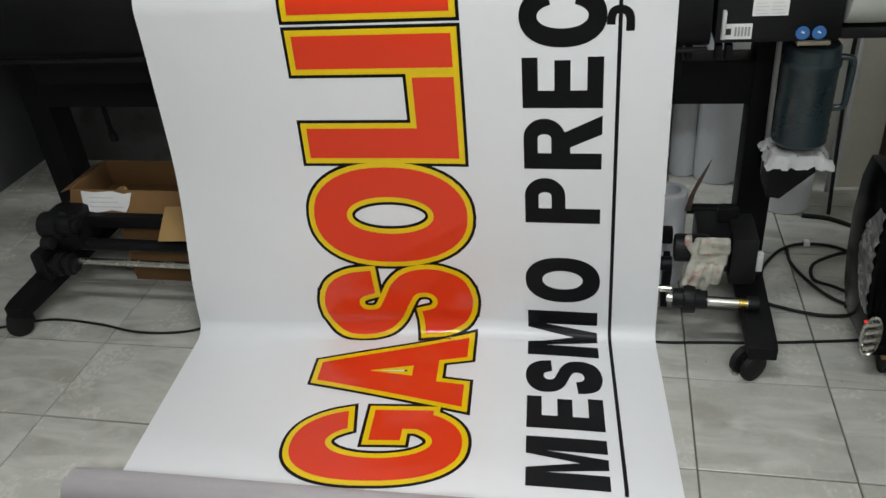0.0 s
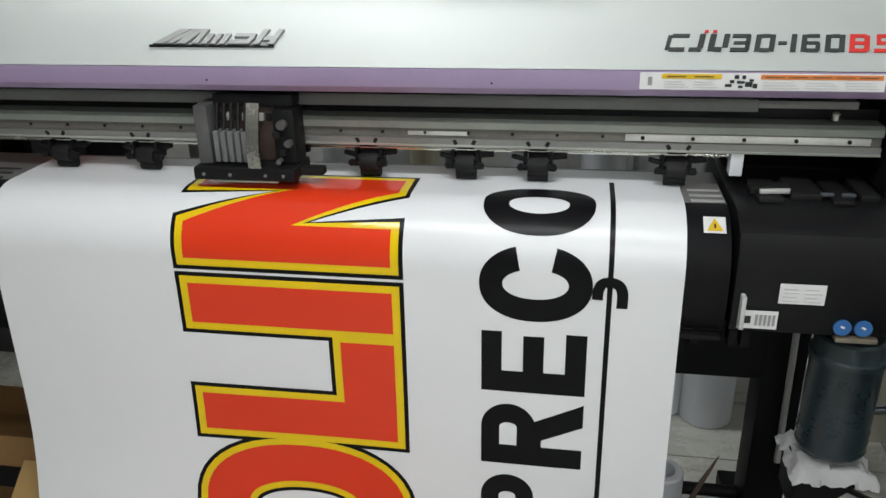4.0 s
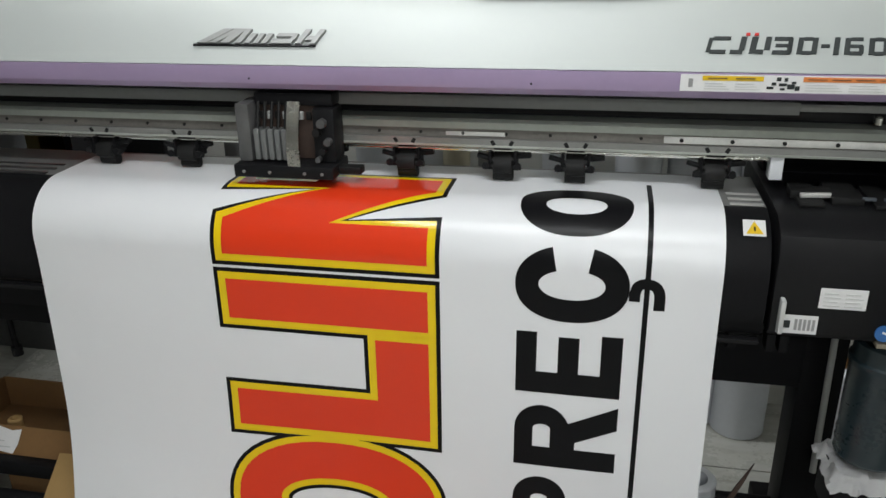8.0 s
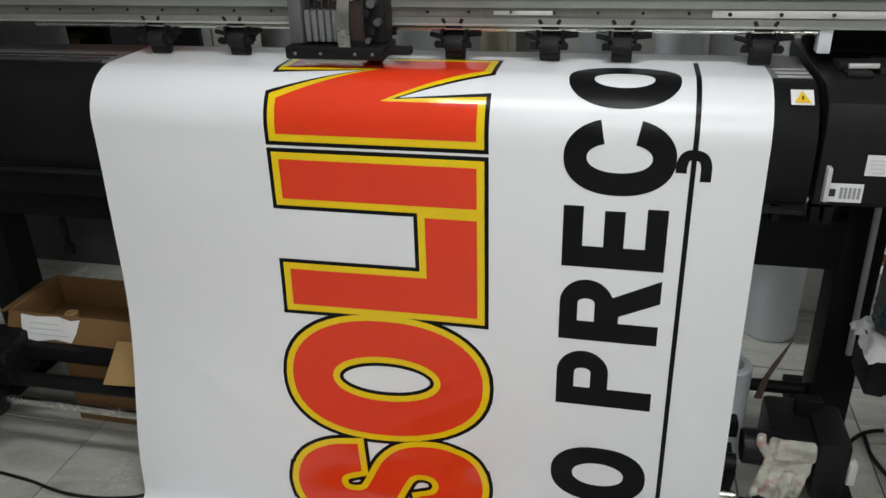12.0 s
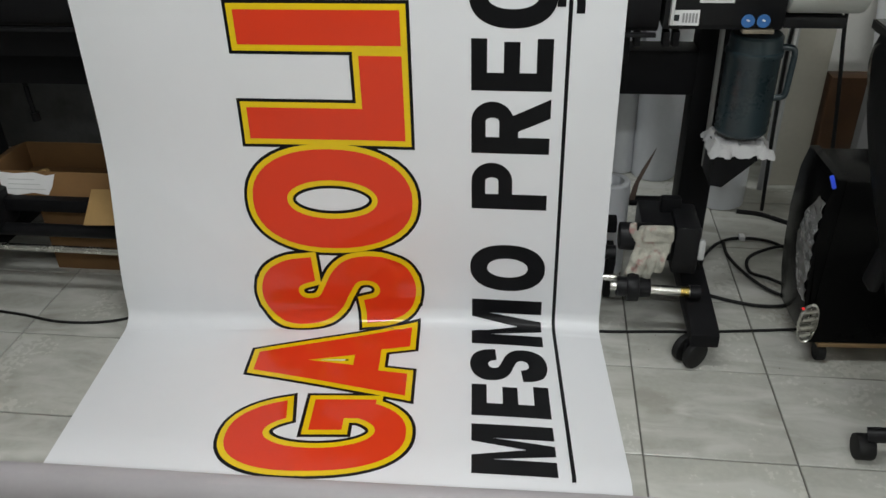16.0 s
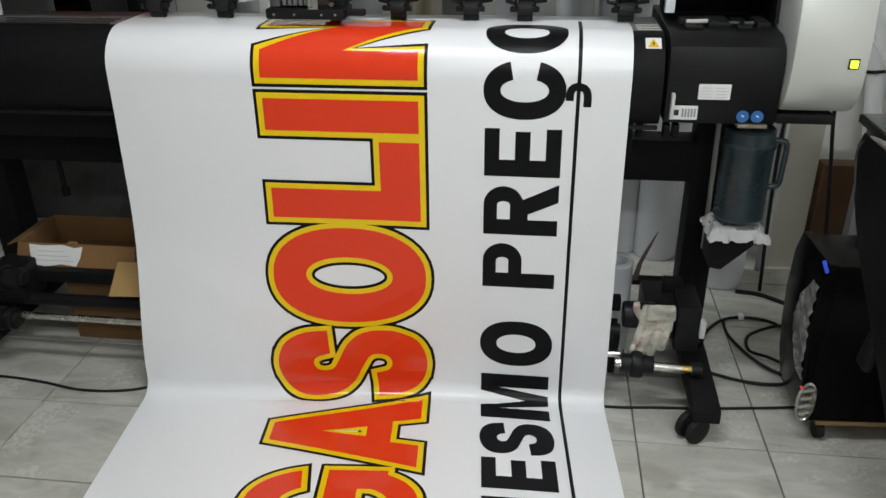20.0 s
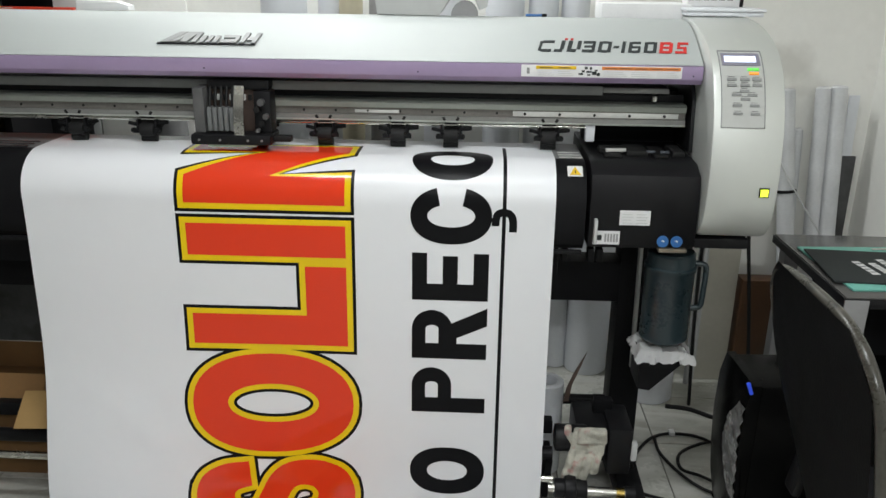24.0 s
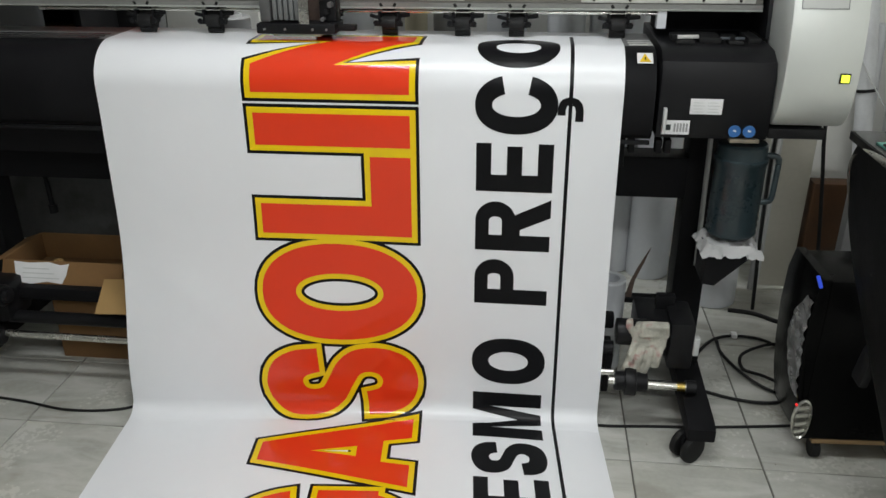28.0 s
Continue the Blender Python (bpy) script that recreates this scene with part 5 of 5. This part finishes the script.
solo("rubber_ring", turned(lathe([(0.035, -0.006), (0.041, -0.006), (0.043, 0.0), (0.041, 0.006), (0.035, 0.006)], (0, 0, 0), 24), pose(1.626, 1.156, 0.815, -8, -5, 0)), RUBBER, "black rubber ring round a leaning roll", "ring")
solo("cord", hose([(1.57, 1.12, 0.95), (1.60, 1.09, 0.89), (1.665, 1.05, 0.78), (1.745, 1.0, 0.64), (1.70, 0.90, 0.50)], 0.0035, 8), GREYP, "thin pale cord hanging across the rolls", "cable")

# shelf units at the back, with dark things
# Added panels stand in for the dark stretch of wall behind the printer.
lw = thing("dark_wall_panels", "dark grey panels added over the wall behind the printer", "board", (-1.95, 1.2, 0))
part("panel", box(-2.43, -1.42, 1.19, 1.215, 0.0, 0.74, 0.003), DARKWALL, lw)
part("panel", box(-2.43, -1.30, 1.19, 1.215, 0.7405, 1.335, 0.003), NIGHT, lw, "upper panel, black to hold its shade")
part("panel", box(-1.416, -0.99, 1.19, 1.215, 0.0, 0.74, 0.003), DARKWALL, lw)
sh = thing("storage_shelf", "dark shelf on the wall stocked with boxes", "shelf", (-1.76, 1.08, 0.86))
part("side", box(-2.05, -2.02, 0.90, 1.278, 0.84, 1.22, 0.003), NIGHT, sh)
part("side", box(-1.50, -1.47, 0.90, 1.278, 0.84, 1.22, 0.003), NIGHT, sh)
part("back", box(-2.02, -1.50, 1.24, 1.258, 0.90, 1.20, 0.002), NIGHT, sh)
for z in (0.88, 1.20):
    part("board", box(-2.02, -1.50, 0.90, 1.238, z, z + 0.02, 0.003), NIGHT, sh)
solo("storage_box", box(-1.98, -1.76, 0.93, 1.2, 0.9005, 1.16, 0.006), BLACK2, "black storage box on the shelf", "box", "boxes on the shelf")
solo("storage_box", box(-1.74, -1.62, 0.93, 1.2, 0.9005, 1.05, 0.006), OLIVE, "yellow storage box on the shelf, toned olive for its shadow", "box", "boxes on the shelf")
ws = thing("wall_cabinet", "slate blue wall cabinet with black niche and red front board", "cabinet", (-1.75, 1.2, 1.36))
part("board", box(-2.30, -1.417, 1.175, 1.278, 1.36, 1.385, 0.003), DARKWALL, ws)
part("door", box(-2.30, -1.648, 1.185, 1.278, 1.3855, 1.95, 0.004), SLATE, ws, "slate blue cabinet front")
part("back", box(-1.645, -1.42, 1.262, 1.278, 1.3855, 1.95, 0.002), BLACK, ws)
for z in (1.548, 1.63, 1.71):
    part("shelf", box(-1.645, -1.42, 1.19, 1.261, z, z + 0.010, 0.002), SIDEG, ws)
part("top", box(-2.30, -1.417, 1.18, 1.278, 1.9505, 1.975, 0.003), DARKWALL, ws)
part("front_board", box(-1.80, -1.29, 1.150, 1.174, 1.34, 1.506, 0.002), RED, ws, "red front board")
wb = thing("partition", "off-white partition of two boards standing against the wall", "partition", (-1.14, 1.24, 0))
part("board", box(-1.415, -1.278, 1.235, 1.255, 0.0, 1.98, 0.002), GREYP, wb, "light grey board")
part("board", box(-1.271, -0.86, 1.235, 1.255, 0.0, 1.98, 0.002), WALL, wb)
solo("patterned_carton", box(-1.79, -1.57, 0.30, 0.50, 1.5235, 1.61, 0.004), MOTTLE, "carton with a mottled dark print on the printer end housing", "carton")

# dark counter at the side
ct = thing("dark_counter", "dark grey panelled counter beside the printer", "counter", (-2.62, 0.5, 0))
part("body", box(-2.84, -2.45, -0.9, 1.26, 0.0, 1.10, 0.005), COUNTER, ct)
part("top", box(-2.845, -2.42, -0.92, 1.262, 1.1005, 1.135, 0.004), BLACK2, ct)

# ---------------------------------------------------------------- things on the printer cover


def cover_z(y):
    pts = COVER_PROFILE[:11]
    for (ya, za), (yb, zb) in zip(pts, pts[1:]):
        if ya <= y <= yb:
            return lerp(za, zb, (y - ya) / (yb - ya))
    return pts[-1][1]


def on_top(x, y, rz=0, up=0.0):
    return pose(x, y, cover_z(y) + up, 0, 0, rz)


sq = thing("squeegee", "white plastic squeegee lying on the printer cover", "squeegee", (-0.858, 0.5, cover_z(0.5)))
part("blade", turned(prism([(-0.085, 0), (0.09, 0.004), (0.09, 0.018), (0.05, 0.03), (-0.085, 0.032)], -0.02, 0.02, axis="y", bevel=0.004), on_top(-0.858, 0.49, -4)), PAPER, sq)
kn = thing("cutter_knife", "slim yellow utility knife lying on the printer cover", "knife", (-1.296, 0.49, cover_z(0.49)))
part("grip", turned(box(-0.09, 0.09, -0.012, 0.012, 0, 0.014, 0.005), on_top(-1.296, 0.49, 3)), YELLOW, kn)
part("blade_tip", turned(box(0.09, 0.13, -0.006, 0.006, 0.003, 0.006, 0.001), on_top(-1.296, 0.49, 3)), CHROME, kn)
jar = thing("yellow_can", "small yellow can with a dark band on the printer end housing", "can", (-1.58, 0.555, 1.519))
part("body", cyl((-1.58, 0.555, 1.519), (-1.58, 0.555, 1.63), 0.03, 24, bevel=0.003), YELLOW, jar)
part("label", cyl((-1.58, 0.555, 1.575), (-1.58, 0.555, 1.60), 0.0306, 24), MARK_K, jar)
ol = thing("olive_jar", "cloudy olive-yellow plastic jar on the printer cover", "jar", (-1.51, 0.56, cover_z(0.56)))
part("body", lathe([(0.024, 0), (0.029, 0.004), (0.029, 0.075), (0.022, 0.088), (0.022, 0.10)], (-1.51, 0.56, cover_z(0.56)), 28), JAROLIVE, ol)
part("lid", cyl((-1.51, 0.56, cover_z(0.56) + 0.1005), (-1.51, 0.56, cover_z(0.56) + 0.118), 0.025, 24, bevel=0.003), ROLLW, ol)
solo("navy_box", turned(box(-0.036, 0.036, -0.035, 0.035, 0, 0.10, 0.006), on_top(-1.435, 0.57, 6)), SLATE, "small dark slate-blue box on the printer cover", "box")
gr = thing("media_flange", "light grey plastic media flange lying on the printer cover", "flange", (0.19, 0.5, cover_z(0.5)))
part("body", turned(prism([(-0.17, 0.005), (-0.19, 0.13), (0.18, 0.13), (0.17, 0.03), (0.145, 0.02), (0.13, 0.055), (0.10, 0.075), (0.06, 0.06), (0.035, 0.02), (0.02, 0.002)], -0.05, 0.04, axis="y", bevel=0.006), on_top(0.19, 0.49)), GREYP, gr)
part("core", cyl((0.29, 0.46, cover_z(0.5) + 0.005), (0.29, 0.53, cover_z(0.5) + 0.005), 0.042, 24), GREYTXT, gr)
pen = thing("pen", "blue pen lying on the printer cover", "pen", (0.50, 0.44, cover_z(0.44)))
part("barrel", turned(cyl((-0.03, 0, 0.005), (0.02, 0, 0.005), 0.004, 10), on_top(0.51, 0.48, 4)), BLUE, pen)
part("cap", turned(cyl((0.02, 0, 0.005), (0.035, 0, 0.005), 0.005, 10), on_top(0.51, 0.48, 4)), INK_K, pen)
bx = thing("white_carton", "flat white carton lying on the printer cover", "carton", (0.82, 0.56, cover_z(0.56)))
part("body", turned(box(-0.135, 0.135, -0.10, 0.10, 0, 0.052, 0.004), on_top(0.85, 0.56, -2)), PAPER, bx)
tr = thing("white_tray", "white plastic tray on the printer end housing", "tray", (1.07, 0.5, 1.532))
part("tray", box(0.955, 1.185, 0.40, 0.66, 1.543, 1.556, 0.005), ROLLW, tr)
part("rim", box(0.950, 1.190, 0.395, 0.665, 1.5565, 1.566, 0.004), ROLLW, tr)
bk = thing("software_carton", "white software carton standing on the tray, with upside-down bars of print", "carton", (1.06, 0.55, 1.556))
part("body", box(0.985, 1.145, 0.52, 0.60, 1.5665, 1.73, 0.003), PAPER, bk)
for k in range(6):
    part("print_bar", box(0.985 + 0.024 * k, 1.002 + 0.024 * k, 0.5185, 0.5198, 1.585, 1.604, 0), GREYTXT, bk)
part("edge", box(1.146, 1.155, 0.515, 0.605, 1.5665, 1.73, 0.002), BLACK2, bk)

# ---------------------------------------------------------------- beside the printer
# computer tower on a wheeled board
BEZEL = [(0.08, 1.158), (0.12, 1.148), (0.20, 1.133), (0.30, 1.123), (0.42, 1.117), (0.54, 1.121), (0.602, 1.135)]
pc = thing("computer_tower", "black computer tower with ribbed chrome front trim, on a wheeled board", "computer", (1.34, 0.05, 0.07))
part("case", box(1.160, 1.62, -0.075, 0.135, 0.075, 0.595, 0.008), GLOSSK, pc)
part("front_bezel", prism([(xb, zb) for zb, xb in BEZEL] + [(1.1595, 0.602), (1.1595, 0.08)], -0.08, 0.14, axis="y", bevel=0.006), GLOSSK, pc)


def bezel_x(z):
    return next(lerp(xa, xb, (z - za) / (zb - za)) for (za, xa), (zb, xb) in zip(BEZEL, BEZEL[1:]) if za <= z <= zb)


def crinkled_strip():
    """A crescent of crinkled foil on the bulging front."""
    bm = bmesh.new()
    rows = []
    for j in range(57):
        v = j / 56
        z = lerp(0.225, 0.535, v)
        w = 0.115 * (0.35 + 0.65 * math.sin(math.pi * min(1, 0.08 + 0.9 * v)))
        rows.append([bm.verts.new((bezel_x(z) - 0.002 - 0.012 * abs(noise.noise(Vector((v * 8, i * 0.42, 4)))), -0.0815 + w * i / 6, z)) for i in range(7)])
    for a, b in zip(rows, rows[1:]):
        for i in range(6):
            bm.faces.new((a[i], a[i + 1], b[i + 1], b[i]))
    bmesh.ops.solidify(bm, geom=list(bm.faces), thickness=0.002)
    return bm


part("chrome_trim", crinkled_strip(), FOIL, pc, "crinkled chrome front trim", smooth=False)
part("intake_ring", turned(lathe([(0.066, 0), (0.070, 0.004), (0.070, 0.010), (0.063, 0.013), (0.058, 0.006), (0.058, 0)], (0, 0, 0), 28), Matrix.Translation((1.150, -0.081, 0.155)) @ Matrix.Rotation(radians(90), 4, "X") @ Matrix.Diagonal((0.40, 1.0, 1, 1))), CHROME, pc)
for k in range(4):
    part("rib", turned(box(-0.016, 0.016, -0.004, 0.004, -0.006, 0.006, 0.003), pose(1.150, -0.087, 0.115 + 0.027 * k, 0, -12, 0)), CHROME, pc)
part("display", turned(box(-0.005, 0.005, -0.004, 0.004, -0.019, 0.019, 0.002), pose(1.122, -0.083, 0.598, 0, -22, 0)), LEDB, pc, "small blue light")
part("power_led", cyl((1.128, -0.084, 0.205), (1.128, -0.09, 0.205), 0.003, 10), LEDR, pc, "small red light")
bd = thing("wheeled_board", "wooden board on small casters under the computer", "board", (1.40, 0.03, 0))
part("board", box(1.20, 1.66, -0.075, 0.15, 0.060, 0.0745, 0.003), CARDW, bd)
for x, y in ((1.22, -0.05), (1.62, -0.05), (1.22, 0.12), (1.62, 0.12)):
    part("caster", cyl((x - 0.012, y, 0.029), (x + 0.012, y, 0.029), 0.029, 16, bevel=0.004), RUBBER, bd)

for ob in (pc, bd):
    ob.matrix_basis = pose(1.111 * U, -0.15 * U, 0, 0, 0, 3) @ pose(-1.135 * U, 0.08 * U, 0) @ ob.matrix_basis

# black desk
dk = thing("black_desk", "black desk with rounded worktop and grey edge", "desk", (1.66, 0.25, 0))
part("worktop", box(1.3665, 1.95, -0.035, 0.53, 0.790, 0.820, 0.006), BLACK2, dk)
part("glass_top", box(1.3675, 1.949, -0.034, 0.529, 0.8205, 0.825, 0.0015), SMOKE, dk, "smoky grey glass sheet on the worktop")
part("edge_band", box(1.361, 1.366, -0.035, 0.53, 0.797, 0.823, 0.001), BLACK2, dk)
part("corner_cap", box(1.363, 1.43, -0.041, -0.0355, 0.70, 0.818, 0.002), GREYTXT, dk, "grey metal corner plate")
part("apron_panel", box(1.50, 1.93, 0.47, 0.49, 0.30, 0.7895, 0.003), BLACK, dk)
for x, y in ((1.405, 0.0), (1.41, 0.49), (1.9, 0.0), (1.9, 0.49)):
    part("leg", box(x - 0.025, x + 0.025, y - 0.025, y + 0.025, 0, 0.7895, 0.004), GREYTXT, dk)
fo = thing("document_folder", "dark folder with white bars of print, on a mint folder", "folder", (1.58, 0.28, 0.825))
part("mint_folder", turned(box(-0.17, 0.17, -0.185, 0.185, 0, 0.006, 0.001), pose(1.565, 0.205, 0.8255, 0, 0, 3)), GREENF, fo, "mint green folder")
part("dark_folder", turned(box(-0.15, 0.15, -0.142, 0.142, 0.0065, 0.012, 0.001), pose(1.532, 0.192, 0.8255, 0, 0, -4)), MARK_K, fo)
for r, (a, b) in enumerate(((-0.07, 0.05), (-0.06, 0.03), (-0.055, 0.06))):
    for k in range(5):
        w = (b - a) / 5
        part("print_bar", turned(box(a + w * k, a + w * (k + 0.75), 0.035 - 0.042 * r, 0.058 - 0.042 * r, 0.0121, 0.0126, 0), pose(1.555, 0.195, 0.8255, 0, 0, 98)), PAPER, fo)
sc = thing("scissors", "black-handled scissors lying on the folder", "scissors", (1.72, 0.36, 0.84))
part("grip", turned(hose([(0, 0, 0.006), (0.03, 0.015, 0.006), (0.06, 0, 0.006), (0.03, -0.015, 0.006), (0, 0, 0.006)], 0.005, 8), pose(1.70, 0.36, 0.8385, 0, 0, 10)), BLACK2, sc)
part("grip", turned(hose([(0, 0, 0.006), (0.03, 0.015, 0.006), (0.06, 0, 0.006), (0.03, -0.015, 0.006), (0, 0, 0.006)], 0.005, 8), pose(1.705, 0.33, 0.8385, 0, 0, -14)), BLACK2, sc)
part("blade", turned(box(-0.10, 0.0, -0.006, 0.006, 0.003, 0.006, 0.001), pose(1.70, 0.345, 0.8385, 0, 0, 5)), CHROME, sc)

# office chair, its back turned to the printer
ch = thing("office_chair", "black office chair with a wide padded back and olive-grey rim", "chair", (1.40, -0.58, 0))


def chair_back(out, grow):
    """A leaning padded slab with rounded upper corners, narrower below."""
    bm = bmesh.new()
    rows, n, m = [], 18, 12
    for j in range(n + 1):
        v = j / n
        z = lerp(0.20, 1.026 + grow, v)
        far = lerp(-0.60, -0.262, soft_step(0.0, 0.85, v)) - 0.05 * soft_step(0.9, 1.0, v) ** 2 + grow
        near = lerp(-0.72, -0.80, soft_step(0.0, 0.8, v)) + 0.10 * soft_step(0.85, 1.0, v) ** 2 - grow
        row = []
        for i in range(m + 1):
            u = i / m
            bulge = 0.03 * math.sin(math.pi * u) * math.sin(math.pi * min(1, v * 1.1))
            row.append(bm.verts.new((lerp(1.215, 1.055, v ** 0.8) - bulge + out, lerp(far, near, u), z)))
        rows.append(row)
    for a, b in zip(rows, rows[1:]):
        for i in range(m):
            bm.faces.new((a[i], a[i + 1], b[i + 1], b[i]))
    bmesh.ops.solidify(bm, geom=list(bm.faces), thickness=0.035)
    return bm


part("backrest", chair_back(0.0, 0.0), FABRIC, ch)
part("rim", hose([(1.235, -0.60, 0.22), (1.19, -0.50, 0.42), (1.125, -0.33, 0.72), (1.085, -0.268, 0.90), (1.072, -0.29, 0.993), (1.070, -0.42, 1.020), (1.070, -0.58, 1.026), (1.070, -0.68, 1.018), (1.076, -0.765, 0.975), (1.095, -0.80, 0.88), (1.14, -0.795, 0.65)], 0.0125, 12), RIM, ch, "olive-grey rim")
part("seat", box(1.22, 1.68, -0.84, -0.34, 0.42, 0.50, 0.03, 3), BLACK, ch)
part("lever", turned(box(-0.012, 0.012, -0.03, 0.03, -0.05, 0.05, 0.01), pose(1.17, -0.36, 0.47, 0, 10, 0)), BLACK2, ch)
part("gas_lift", cyl((1.45, -0.58, 0.12), (1.45, -0.58, 0.42), 0.025), BLACK2, ch)
for k in range(5):
    a = radians(72 * k + 164)
    c, q = math.cos(a), math.sin(a)
    part("leg", hose([(1.45, -0.58, 0.13), (1.45 + 0.14 * c, -0.58 + 0.14 * q, 0.11), (1.45 + 0.265 * c, -0.58 + 0.265 * q, 0.075)], 0.02), BLACK2, ch)
    part("caster", cyl((1.45 + 0.265 * c - 0.022, -0.58 + 0.265 * q, 0.034), (1.45 + 0.265 * c + 0.022, -0.58 + 0.265 * q, 0.034), 0.034, 18, bevel=0.006), RUBBER, ch)

# cables on the floor
solo("power_cable", hose([(0.87, 0.10, 0.20), (0.90, 0.24, 0.05), (0.94, 0.40, 0.008), (1.02, 0.52, 0.008), (1.11, 0.56, 0.008), (1.22, 0.53, 0.009), (1.30, 0.40, 0.009), (1.34, 0.2, 0.02)], 0.0058), RUBBER, "black power cable in loose loops on the floor", "cable", "cables on the floor")
solo("power_cable", hose([(1.03, 0.50, 0.024), (1.03, 0.40, 0.024), (1.08, 0.27, 0.022), (1.15, 0.20, 0.012), (1.22, 0.19, 0.01), (1.32, 0.24, 0.012), (1.46, 0.30, 0.012)], 0.0058), RUBBER, "black power cable in loose loops on the floor", "cable", "cables on the floor")
solo("power_cable", hose([(1.28, 0.50, 0.024), (1.19, 0.47, 0.024), (1.10, 0.40, 0.024), (1.09, 0.33, 0.01), (1.14, 0.27, 0.024), (1.20, 0.22, 0.026), (1.31, 0.19, 0.026), (1.44, 0.22, 0.02)], 0.0058), RUBBER, "black power cable in loose loops on the floor", "cable", "cables on the floor")
solo("power_cable", hose([(0.86, 0.10, 0.18), (0.90, 0.16, 0.04), (0.97, 0.16, 0.008), (1.08, 0.13, 0.008), (1.17, 0.14, 0.008), (1.27, 0.18, 0.012)], 0.0058), RUBBER, "black power cable lying on the floor", "cable", "cables on the floor")
solo("cable_tie", box(1.098, 1.118, 0.545, 0.575, 0.004, 0.02, 0.003), PAPER, "white tie round the black cable", "tie")
solo("signal_cable", hose([(-1.90, -0.19, 0.005), (-1.72, -0.16, 0.005), (-1.60, -0.11, 0.005), (-1.50, -0.095, 0.005), (-1.34, -0.11, 0.005), (-1.17, -0.14, 0.005), (-1.0, -0.12, 0.005), (-0.8, -0.03, 0.005), (-0.2, 0.06, 0.005), (0.4, -0.03, 0.005), (0.57, -0.044, 0.005), (0.73, -0.032, 0.005), (0.885, -0.02, 0.005), (1.05, -0.0, 0.005), (1.19, 0.02, 0.005)], 0.0045, 8), RUBBER, "thin dark cable across the floor", "cable", "cables on the floor")
solo("signal_cable", hose([(1.13, 0.77, 0.006), (1.22, 0.75, 0.006), (1.32, 0.68, 0.006), (1.45, 0.62, 0.006)], 0.009, 8), RUBBER, "dark cable on the floor by the wall", "cable", "cables on the floor")
solo("wall_cable", hose([(1.262, 0.5, 0.925), (1.272, 0.5, 0.80), (1.292, 0.5, 0.66), (1.318, 0.5, 0.46), (1.34, 0.5, 0.25), (1.352, 0.5, 0.006)], 0.0065, 8), RUBBER, "black cable hanging down to the floor beside the desk", "cable", "cables on the floor")
solo("wall_cable", hose([(1.20, 0.72, 0.92), (1.19, 0.74, 0.7), (1.20, 0.76, 0.4), (1.22, 0.76, 0.02)], 0.007, 8), RUBBER, "black cable hanging behind the printer", "cable", "cables on the floor")

# crumbs of dirt round the printer's foot


def crumbs():
    random.seed(21)
    bm = bmesh.new()
    for k in range(28):
        x, y = random.gauss(0.86, 0.16), random.gauss(-0.02, 0.14)
        if x < 0.66:
            continue
        r = random.uniform(0.001, 0.0025)
        a = random.uniform(0, 6.28)
        ring = [bm.verts.new((x + r * random.uniform(0.5, 1.2) * math.cos(a + q * 1.257), y + r * random.uniform(0.4, 1.2) * math.sin(a + q * 1.257), 0.0006)) for q in range(5)]
        tip = bm.verts.new((x, y, 0.0006 + r * 0.5))
        for q in range(5):
            bm.faces.new((ring[q], ring[(q + 1) % 5], tip))
        bm.faces.new(ring[::-1])
    return bm


solo("floor_crumbs", crumbs(), RUST, "dark crumbs of dirt scattered on the tile floor", "dirt", kind="stuff", smooth=False)

# ---------------------------------------------------------------- floor tiles
TX, TY, GAP = 0.385, 0.352, 0.0048
tile_mesh = None
floor = bpy.data.objects["floor"]
random.seed(5)
for i in range(-9, 5):
    for j in range(-14, 5):
        xa, ya = 0.65 + TX * i, -0.2 + TY * j
        xb, yb = xa + TX, ya + TY
        if xa > X1 or xb < X0 or ya > Y1 or yb < Y0:
            continue
        if tile_mesh is None:
            bm = box(-TX / 2 + GAP / 2, TX / 2 - GAP / 2, -TY / 2 + GAP / 2, TY / 2 - GAP / 2, -0.0055, 0.0, 0)
            tops = [e for e in bm.edges if e.verts[0].co.z > -0.001 and e.verts[1].co.z > -0.001]
            bmesh.ops.bevel(bm, geom=tops, offset=0.0015, segments=1, affect="EDGES")
            tile_mesh = mesh_of("tile", bm, TILE, (0, 0, 0))
        t = new("tile", tile_mesh)
        t.parent = floor
        t.location = Vector(((xa + xb) / 2, (ya + yb) / 2, random.uniform(-0.0006, 0.0))) * U - floor.location
        t.rotation_euler = (0, 0, math.pi * random.choice((0, 1)))
